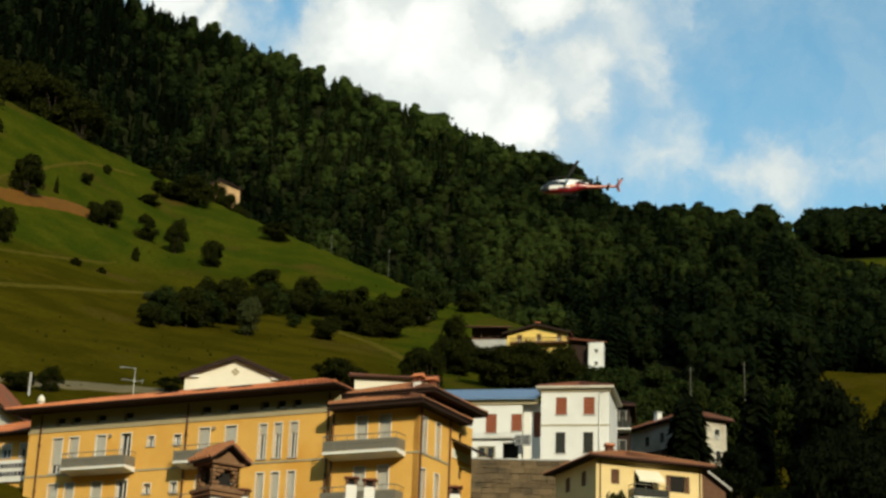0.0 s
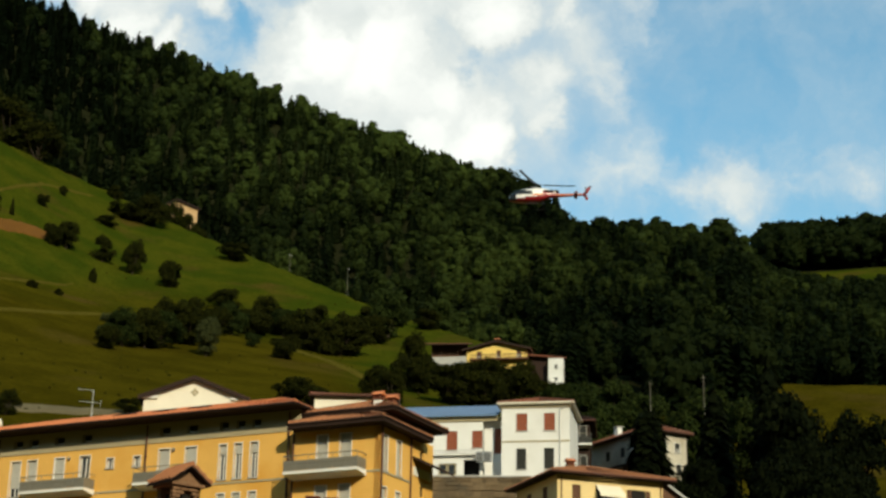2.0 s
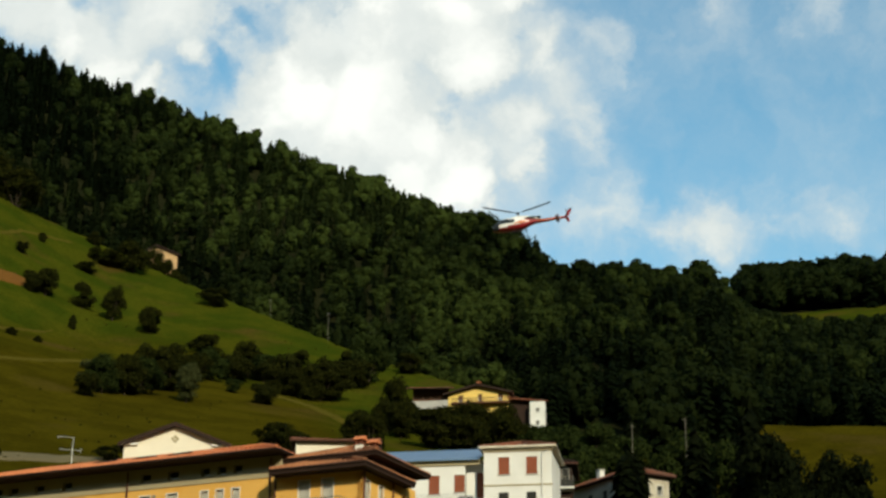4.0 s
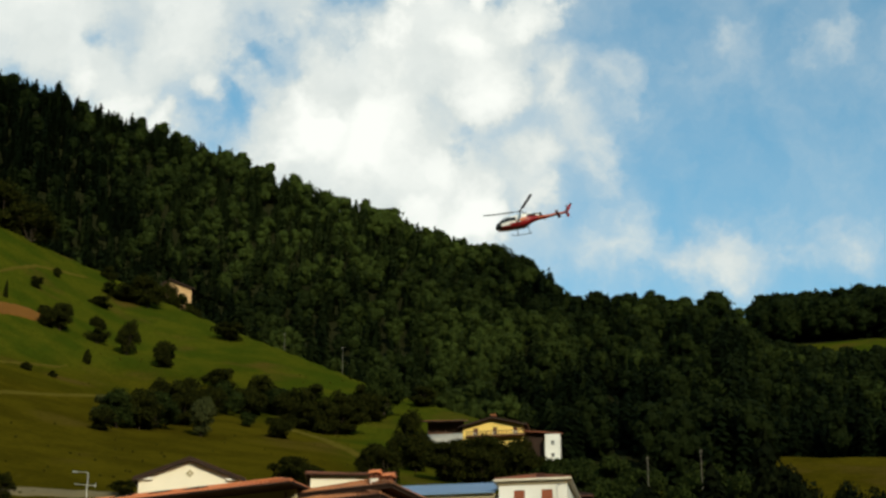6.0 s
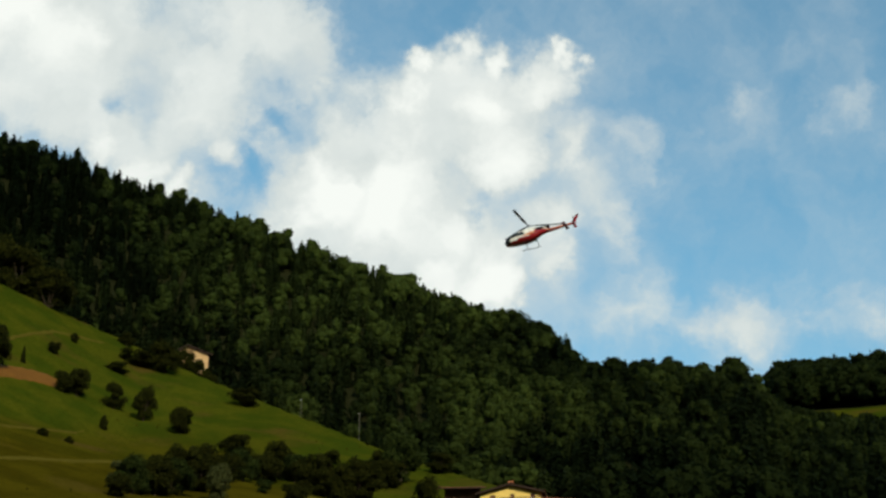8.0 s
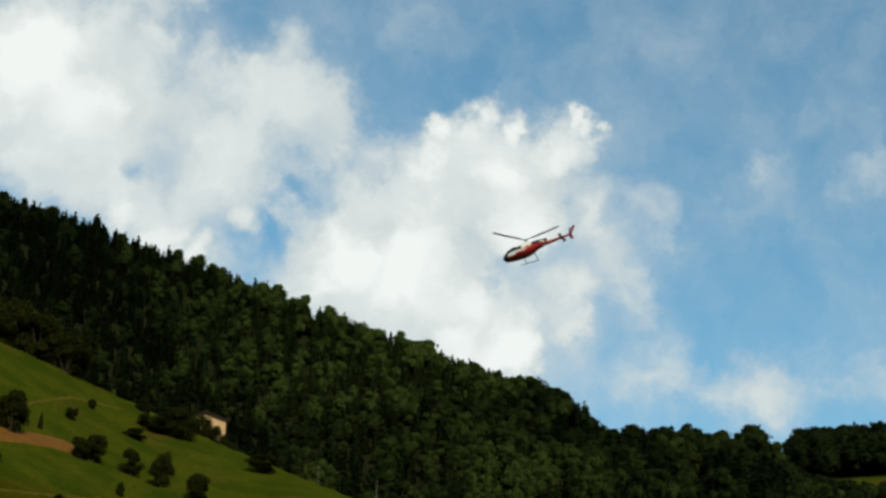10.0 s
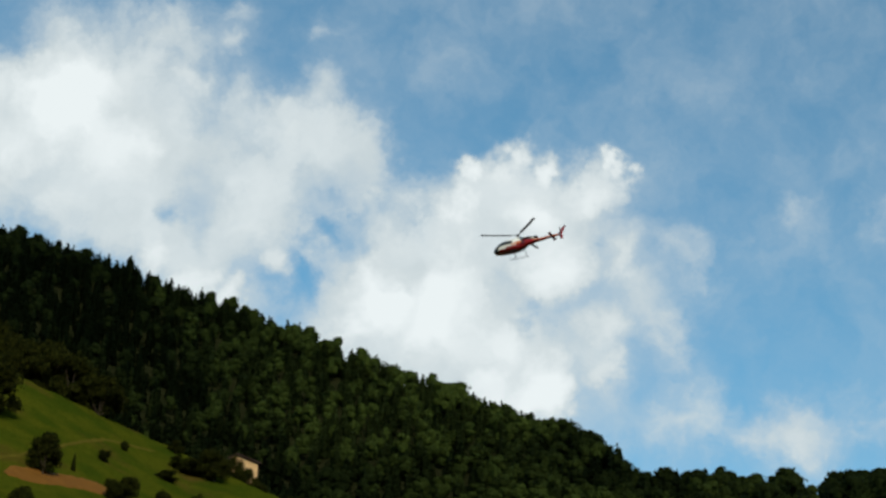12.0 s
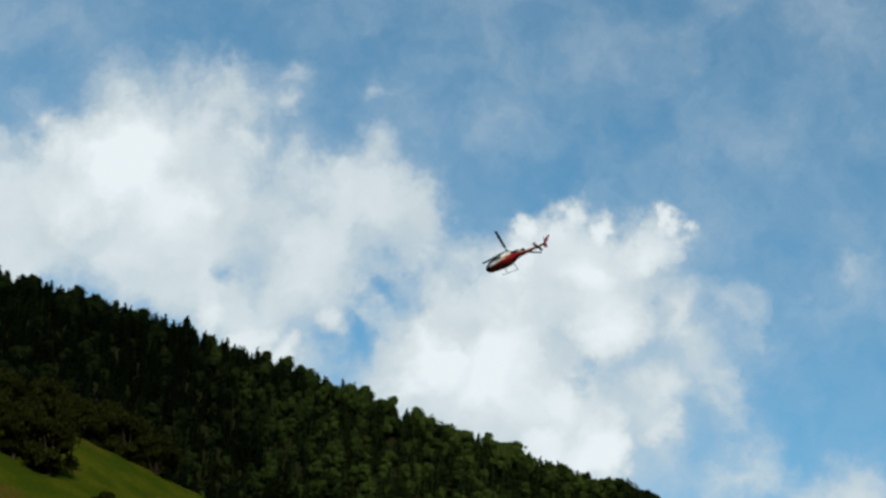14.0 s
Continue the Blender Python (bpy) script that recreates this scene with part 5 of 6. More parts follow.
def pediment_house():
    """White gabled house whose pediment shows over the long tiled roof."""
    Z = 21.0
    ob = thing("gabled_house", pose(-14.9, 118.1, Z), "cream rendered house with a low pediment gable and cross ornament", "house")
    g = Geo().wall(-3.62, 3.72, 0, 29.95 - Z, 0, .35)
    g.prism([(-3.62, 0, 29.95 - Z), (3.72, 0, 29.95 - Z), (.05, 0, 31.32 - Z)], (0, .35, 0))
    g.wall(.35, 9, 0, 29.9 - Z, -3.62, -3.3, axis="y")
    g.wall(.35, 9, 0, 29.9 - Z, 3.4, 3.72, axis="y")
    g.wall(-3.62, 3.72, 0, 29.9 - Z, 9, 9.3)
    part("wall", g, CREAM, ob)
    gable_roof(ob, -3.62, 3.72, 0, 9.3, 29.98 - Z, 1.42, .38, TILE_OLD)
    g = Geo()
    for x0, x1 in ((-3.9, -2.6), (2.7, 4.0)):
        g.box(x0, -.2, 29.9 - Z, x1, 0, 30.08 - Z, .03)
    g.prism([(-3.7, -.12, 29.98 - Z), (-3.3, -.12, 29.98 - Z), (.05, -.12, 31.2 - Z), (.05, -.12, 31.34 - Z)], (0, .12, 0))
    g.prism([(3.8, -.12, 29.98 - Z), (3.4, -.12, 29.98 - Z), (.05, -.12, 31.2 - Z), (.05, -.12, 31.34 - Z)], (0, .12, 0))
    part("cornice", g, FRAME_W, ob)
    g = Geo()
    for x, z in ((0, .17), (0, -.17), (.17, 0), (-.17, 0)):
        g.tube((.05 + x, -.05, 30.45 - Z + z), (.05 + x, .02, 30.45 - Z + z), .11, n=10)
    part("cross_ornament", g, GREY_BAND, ob, "grey quatrefoil cross vent")
    return ob


pediment_house()
plain_house("hip_roofed_house", pose(-6.2, 120.0, 22.0), 0, 5.9, 6, 0, 30.8 - 22, CREAM, "cream house with a low brown hipped roof", .62, .35, TILE_OLD)


def corner_shop():
    """Yellow building with a shop board, partly behind the apartment block."""
    Z = 13.0
    ob = plain_house("shop_building", pose(-31.5, 111.6, Z + .9, 0, 0, -27), -1.0, 6.6, 5, 0, 22.6 - Z, YELLOW, "yellow building with a white shop board and red tiled roof", 1.3, .6, TILE,
                     [(.9, 21.1 - Z, .8, .9, .4), (2.6, 21.1 - Z, .8, .9, .4), (4.2, 21.1 - Z, .8, .9, .4)], (), (), SHUTTER, FRAME_W)
    g = Geo().box(-.8, -.18, 19.4 - Z, 5.6, -.02, 20.9 - Z, .03)
    sign = part("sign_board", g, FRAME_W, ob, "white sign board with unreadable lettering")
    g = Geo()
    rng = random.Random(3)
    for row, z in enumerate((20.35, 19.8)):
        x = -.5
        while x < 5.2:
            w = rng.uniform(.14, .3)
            part("lettering_bar", Geo().box(x, -.2, z - Z, x + w, -.18, z + .3 - Z), H_INK, sign)
            x += w + .07
    # flat dark sheet on the wall, painted as the shade within the shop
    part("shop_opening", Geo().box(-.6, -.03, 15.4 - Z, 5.4, .0, 18.6 - Z), DARK, ob)
    return ob


H_INK = material("sign_ink", (0.06, 0.06, 0.07), 0.7, vary=0.1)
corner_shop()


def corner_gable():
    Z = 22.0
    ob = thing("steep_gabled_house", pose(-36.2, 122.0, Z, 0, 0, -8), "pale house with a steep dark gabled roof", "house")
    g = Geo().wall(-3.6, 3.6, 0, 6.0, 0, .35, [(1.0, 3.6, 1.8, 4.8)])
    g.prism([(-3.6, 0, 6.0), (3.6, 0, 6.0), (0, 0, 9.4)], (0, .35, 0))
    g.wall(.35, 8, 0, 6, 3.25, 3.6, axis="y").wall(.35, 8, 0, 6, -3.6, -3.25, axis="y")
    w = part("wall", g, CREAM, ob)
    window_at(w, 1.0, 3.6, .8, 1.2, 0, .5, SHUTTER_DARK, FRAME_W)
    gable_roof(ob, -3.6, 3.6, 0, 8, 6.05, 3.4, .5, TILE_OLD)


corner_gable()


def hillside_house():
    """Yellow farmhouse with a low tiled roof, a white terrace wall, a timber annex and a white tower-like end."""
    Z = 61.0
    ob = thing("hillside_house", pose(16.04, 249.5, Z, 0, 0, -12), "yellow hillside farmhouse with low tiled roof and white terrace wall", "house")
    g = Geo().wall(-5.6, 3.85, 0, 70.5 - Z, 0, .35, [(-4.0, 69.0 - Z, -3.2, 70.3 - Z), (-.9, 69.2 - Z, -.2, 70.4 - Z), (2.3, 69.2 - Z, 3.0, 70.4 - Z)])
    g.prism([(-5.6, 0, 70.5 - Z), (3.85, 0, 70.5 - Z), (-.6, 0, 71.75 - Z)], (0, .35, 0))
    g.wall(.35, 7, 0, 70.5 - Z, 3.5, 3.85, axis="y").wall(.35, 7, 0, 70.5 - Z, -5.6, -5.25, axis="y")
    w = part("wall", g, material("light_yellow_render", (0.74, 0.53, 0.15), .9, vary=.1, scale=.6, bump=.15, fine=30), ob, "sunlit yellow wall")
    for u, z, ww, h in ((-4.0, 69.0, .8, 1.3), (-.9, 69.2, .7, 1.2), (2.3, 69.2, .7, 1.2)):
        window_at(w, u, z - Z, ww, h, 0, .5, WOOD, None)
    gable_roof(ob, -5.6, 3.85, 0, 7, 70.5 - Z, 1.2, .7, TILE_OLD)
    part("balcony_beam", Geo().box(-5.0, -1.0, 68.7 - Z, 4.2, 0, 68.95 - Z, .03), WOOD, ob)
    g = Geo()
    for k in range(36):
        g.box(-4.9 + k * .25, -.98, 68.95 - Z, -4.82 + k * .25, -.94, 69.5 - Z)
    g.box(-5.0, -1.0, 69.5 - Z, 4.2, -.92, 69.58 - Z)
    part("timber_railing", g, WOOD, ob)
    g = Geo().wall(-11.4, -5.6, 0, 69.45 - Z, -.6, -.3)
    part("terrace_wall", g, CONCRETE, ob, "grey-white terrace wall")
    for k in range(5):
        part("porch_post", Geo().box(-11.2 + k * 1.35, .4, 0, -11.05 + k * 1.35, .55, 71.8 - Z), WOOD, ob)
    g = Geo().wall(-11.4, -5.6, 0, 71.9 - Z, .8, 1.1)
    part("porch_wall", g, WOOD, ob)
    A = [(-12.3, -1.1, 71.4 - Z), (-5.2, -1.1, 71.2 - Z), (-5.2, 4.2, 72.6 - Z), (-12.3, 4.2, 72.8 - Z)]
    deck = part("porch_roof_deck", Geo().prism(A, (0, 0, .14)), SOFFIT, ob)
    g = Geo()
    roof_tiles(g, *[Vector(p) + Vector((0, 0, .145)) for p in A], 10, 18)
    part("porch_roof", g, TILE_OLD, deck)
    g = Geo().wall(3.85, 7.0, 0, 69.6 - Z, 1.2, 1.5)
    part("timber_annex", g, SOFFIT, ob)
    A = [(3.6, .3, 69.6 - Z), (9.9, .3, 68.9 - Z), (9.9, 6, 70.3 - Z), (3.6, 6, 71.0 - Z)]
    part("annex_roof", Geo().prism(A, (0, 0, .2)), TILE_OLD, ob)
    g = Geo().wall(7.3, 9.6, 0, 68.75 - Z, -.4, -.05, [(8.2, 67.0 - Z, 8.75, 67.7 - Z), (8.2, 65.0 - Z, 8.75, 65.7 - Z)])
    g.wall(-.05, 5, 0, 68.75 - Z, 9.25, 9.6, axis="y").wall(-.05, 5, 0, 68.75 - Z, 7.3, 7.65, axis="y")
    tw = part("tower_wall", g, WHITE, ob, "bright white end wall")
    for z in (67.0, 65.0):
        window_at(tw, 8.2, z - Z, .55, .7, -.4, .3, SHUTTER_DARK, None)
    # dark fillings coloured as shade inside the house and its tower
    part("rooms", Geo().box(-5.2, .5, .1, 3.4, 6.9, 70.4 - Z).box(7.5, .1, .1, 9.3, 4.9, 68.5 - Z), DARK, ob)
    chimney_stack(ob, -1.2, 3.0, 71.8 - Z, .6, .9)


hillside_house()


def valley_house():
    """Old pale house, its corner towards the valley, with a lean-to and white chimneys, partly behind a conifer."""
    old = material("old_grey_render", (0.50, 0.46, 0.37), .95, vary=.22, scale=.8, bump=.2, fine=12, stain=(0.32, 0.28, 0.21))
    ob = plain_house("valley_house", pose(23.31, 150.20, 28.48, 0, 0, 28), 0, 4.4, 9.0, 0, 7.2, old, "old grey-white house half hidden behind a conifer", 1.1, .5, TILE_OLD,
                     [(1.5, 5.5, .6, .9, .5), (3.0, 5.5, .6, .9, .5), (1.6, 3.4, .6, 1.0, .5), (3.1, 3.4, .6, 1.0, 1)], (), [(1.6, 5.4, .6, .9, 1), (3.8, 5.4, .6, .9, 1), (6.2, 5.4, .6, .9, 1), (4.6, 3.2, .7, 1.0, 1)], SHUTTER_DARK, FRAME_W)
    lean = part("lean_to_roof", Geo().prism([(-1.8, 1.4, 3.9), (0, 1.4, 4.6), (0, 7.4, 4.6), (-1.8, 7.4, 3.9)], (0, 0, .16)), SOFFIT, ob)
    for v in (1.6, 4.3, 7.1):
        part("post", Geo().box(-1.7, v, 0, -1.55, v + .15, 4.0), WOOD, lean)
    part("balcony_front", Geo().box(-1.75, 1.5, 1.6, -1.65, 7.3, 2.5, .02), old, lean)
    for x, y, z, w in ((.9, 6.0, 7.7, .55), (2.4, 2.6, 7.9, .4), (3.4, 3.6, 7.8, .35)):
        chimney = part("chimney", Geo().box(x - w / 2, y - w / 2, z, x + w / 2, y + w / 2, z + 1.0, .02), WHITE, ob)
        part("cap", Geo().box(x - w / 2 - .07, y - w / 2 - .07, z + 1.0, x + w / 2 + .07, y + w / 2 + .07, z + 1.1, .02), CONCRETE, chimney)


valley_house()
small = plain_house("far_house", pose(15.5, 150.0, 28.2, 0, 0, -8), 0, 2.3, 6, 0, 8.0, SOFFIT, "narrow dark timber house behind the white villa", .7, .5, SOFFIT, [(.4, 6.4, .6, 1.3, 1), (1.4, 6.4, .6, 1.3, 1), (.4, 3.6, .6, 1.3, 1), (1.4, 3.6, .6, 1.3, 1)], (), (), SHUTTER_DARK, CONCRETE)
balcony(small, .9, 2.5, 5.9, 0, .8, panel=SHUTTER_DARK)


def outbuilding():
    """Small rendered outbuilding whose brown gable roof shows past the pale yellow house."""
    ob = thing("outbuilding", pose(21.24, 131.29, 21.72, 0, 0, 12), "small outbuilding with a brown tiled gable roof", "shed")
    g = Geo().wall(-2.2, 2.2, 0, 3.9, 0, .3, [(.7, 1.6, 1.5, 2.6)])
    g.prism([(-2.2, 0, 3.9), (2.2, 0, 3.9), (0, 0, 5.4)], (0, .3, 0))
    g.wall(.3, 4.5, 0, 3.9, 1.9, 2.2, axis="y").wall(.3, 4.5, 0, 3.9, -2.2, -1.9, axis="y").wall(-2.2, 2.2, 0, 3.9, 4.5, 4.8)
    w = part("wall", g, WOOD, ob, "dark brown boarded wall")
    window_at(w, .7, 1.6, .8, 1.0, 0, .5, SHUTTER_DARK, None)
    gable_roof(ob, -2.2, 2.2, 0, 4.8, 3.95, 1.5, .35, TILE_OLD)
    part("pale_verge", Geo().prism([(0, -.44, 5.46), (2.56, -.44, 3.72), (2.56, -.44, 3.92), (0, -.44, 5.66)], (0, .04, 0)), CONCRETE, ob)


outbuilding()


def barn():
    Z = 136.5
    ob = thing("stone_barn", pose(-56.3, 396.0, Z - .4, 0, 0, 14) @ Matrix.Diagonal((1.15, 1, 1, 1)), "pale stone barn on the crest of the meadow", "barn")
    g = Geo().wall(-3.6, 3.6, 0, 10.0, 0, .5, [(1.2, 7.6, 1.9, 8.5), (-1.8, 7.8, -1.2, 8.6)])
    g.prism([(-3.6, 0, 10.0), (3.6, 0, 10.0), (-1.2, 0, 11.7)], (0, .5, 0))
    g.wall(.5, 9, 0, 10, 3.1, 3.6, axis="y").wall(.5, 9, 0, 10, -3.6, -3.1, axis="y")
    w = part("wall", g, material("pale_lime_stone", (0.44, 0.28, 0.14), 0.95, vary=.2, scale=1.0, bump=.4, fine=6), ob)
    # filling in interior-shade colour behind the barn's openings
    part("rooms", Geo().box(-3, .6, .1, 3, 8.9, 9.9), DARK, ob)
    gable_roof(ob, -3.6, 3.6, 0, 9, 10.05, 1.75, .7, TILE_OLD, -1.2)


barn()


# ---- nearer roofs and chimneys below the view ----
def brick_chimney():
    """A large chimney head of brick with arched openings under a little tiled gable."""
    Z = 1.2
    ob = thing("chimney_house", pose(-3.7, 28.3, Z), "low house with a tiled roof carrying a brick chimney", "house")
    part("wall", Geo().box(-4, 0, 0, 4, 6, 3.2), PALE_YELLOW, ob)
    hip_roof(ob, -4, 0, 4, 6, 3.3, 1.2, .6, TILE)
    st = thing("chimney", pose(-3.66, 27.85, 3.85, 0, 0, 38), "brick chimney head with arched openings and a tiled gable roof", "chimney")
    w = .265
    part("plaster_shaft", Geo().box(-w, -w, -1.0, w, w, 2.42, .02), CONCRETE, st, "pale plastered shaft")
    for k, (e, z) in enumerate(((.05, 2.42), (.08, 2.49))):
        part("brick_course", Geo().box(-w - e, -w - e, z, w + e, w + e, z + .065, .01), BRICK, st)
    rows, h0, bh = 6, 2.56, .066
    shape = Geo().box(0, 0, 0, .145, .1, bh - .012, .008).mesh("brick")
    half = Geo().box(0, 0, 0, .07, .1, bh - .012, .008).mesh("brick")
    for s in range(4):
        turn = pose(0, 0, 0, 0, 0, 90 * s)
        for r in range(rows):
            x = -w + (.0 if r % 2 else .075)
            if r % 2 == 0:
                part("brick", half, BRICK, st, m=turn @ pose(-w, -w, h0 + r * bh))
            while x < w - .06:
                c = x + .07
                arch = (.12 if r < 4 else .12 - .05 * (r - 3)) if s != 3 else .19
                if abs(c) > arch or r == 0:
                    part("brick", shape if x + .15 <= w + .01 else half, BRICK, st, m=turn @ pose(x, -w, h0 + r * bh))
                x += .155
    part("flue", Geo().box(-w + .11, -w + .11, h0, w - .11, w - .11, h0 + .3), DARK, st)
    top = h0 + rows * bh
    part("brick_cornice", Geo().box(-w - .06, -w - .06, top, w + .06, w + .06, top + .06, .01), BRICK, st)
    e = w + .13
    g = Geo().prism([(-w, -w, top + .06), (w, -w, top + .06), (0, -w, top + .26)], (0, 2 * w, 0))
    part("gable", g, BRICK, st)
    for s in (-1, 1):
        A = [(s * e, -e, top + .03), (s * e, e, top + .03), (0, e, top + .32), (0, -e, top + .32)]
        deck = part("roof_deck", Geo().prism(A, (0, 0, .03)), SOFFIT, st)
        g = Geo()
        roof_tiles(g, *[Vector(p) + Vector((0, 0, .032)) for p in A], 3, 7, rise=.03)
        part("roof_slope", g, TILE_BROWN, deck)
    part("ridge_tile", Geo().tube((0, -e, top + .37), (0, e, top + .37), .05, n=8), TILE_BROWN, st)


brick_chimney()


def near_house():
    Z = 3.2
    ob = plain_house("near_house", pose(-7.6, 60.0, Z), 0, 9.2, 7, 0, 10.9 - Z, CREAM, "house with a low brown tiled roof and white chimneys", 1.1, .5, TILE_OLD)
    for x, z in ((.46, 11.1), (4.5, 11.7), (5.18, 11.65), (8.4, 11.5)):
        c = thing("roof_chimney", pose(-7.6 + x, 61.9, z - .3), "small white chimney with a brown slotted cap", "chimney", "chimneys on the near house")
        part("shaft", Geo().box(-.2, -.2, 0, .2, .2, 1.15, .015), FRAME_W, c)
        for sx in (-1, 1):
            for sy in (-1, 1):
                part("cap_post", Geo().box(sx * .17 - .05, sy * .17 - .05, 1.15, sx * .17 + .05, sy * .17 + .05, 1.38), WOOD, c)
        part("flue", Geo().box(-.12, -.12, 1.15, .12, .12, 1.36), DARK, c)
        part("cap", Geo().box(-.28, -.28, 1.38, .28, .28, 1.46, .02), TILE_OLD, c)


near_house()


def street_lamp(x, y, top, arm):
    z = float(ground_height(x, y)) - .2
    ob = thing("street_lamp", pose(x, y, z), "thin grey street lamp with a side arm", "street lamp")
    part("post", Geo().tube((0, 0, 0), (0, 0, top - z), .05, .03), METAL, ob)
    part("cross_bar", Geo().tube((-1.2, 0, top - z - 1.1), (.75, 0, top - z - 1.25), .03).tube((.72, 0, top - z - 1.5), (.78, 0, top - z - 1.0), .02), METAL, ob)
    part("arm", Geo().tube((0, 0, top - z - .05), (-arm, 0, top - z + .02), .025), METAL, ob)
    part("lamp_head", Geo().box(-arm - .42, -.08, top - z - .03, -arm, .08, top - z + .06, .025), METAL, ob)


street_lamp(-27.7, 147.4, 37.6, 1.0)


def power_pole(x, y, h):
    ob = thing("power_pole", pose(x, y, float(ground_height(x, y)) - .2), "thin wooden power pole at the edge of the woods", "pole", "power poles")
    part("post", Geo().tube((0, 0, 0), (0, 0, h), .055, .035), BARE_WOOD, ob)
    part("cross_arm", Geo().box(-.3, -.02, h - .5, .3, .02, h - .45, .008), BARE_WOOD, ob)
    for dx in (-.25, .25):
        part("insulator", Geo().tube((dx, 0, h - .45), (dx, 0, h - .3), .04, .025), METAL, ob)


for x, y, h in ((-25.0, 352.0, 5.5), (-11.5, 338.0, 7.0)):
    power_pole(x, y, h)


def line_mast(x, y, top):
    z = float(ground_height(x, y)) - .2
    ob = thing("line_mast", pose(x, y, z), "tall thin weathered line mast among the dark trees", "mast", "line masts")
    part("post", Geo().tube((0, 0, 0), (0, 0, top - z), .06, .035), BARE_WOOD, ob)
    part("top_bracket", Geo().box(-.2, -.02, top - z - .3, .2, .02, top - z - .24, .005), BARE_WOOD, ob)


line_mast(25.58, 163.00, 43.68)
line_mast(31.44, 165.03, 45.01)
for k, (x, y) in enumerate(((-37.8, 150.0),)):
    ob = thing("gate_post", pose(x, y, float(ground_height(x, y)) - .1), "pale stone post on the grassy bank", "post")
    part("shaft", Geo().box(-.09, -.09, 0, .09, .09, 2.2, .02), CONCRETE, ob)
    part("cap", Geo().box(-.12, -.12, 2.2, .12, .12, 2.27, .02), CONCRETE, ob)



# ---- helicopter ----
H_WHITE = material("helicopter_white_paint", (0.78, 0.77, 0.74), 0.3, vary=0.04, scale=2, spec=0.5)
H_RED = material("helicopter_red_paint", (0.25, 0.010, 0.014), 0.3, vary=0.06, scale=2, spec=0.5)
H_ORANGE = material("helicopter_orange_stripe", (0.62, 0.20, 0.07), 0.35, vary=0.06, scale=2, spec=0.5)
H_DARK = material("helicopter_dark_metal", (0.025, 0.025, 0.028), 0.45, metal=0.3, vary=0.2, scale=3)
H_MAROON = material("helicopter_maroon_paint", (0.09, 0.012, 0.012), 0.35, vary=0.08, scale=2, spec=0.5)
H_BLADE = material("rotor_blade_grey", (0.06, 0.06, 0.065), 0.5, vary=0.2, scale=2)


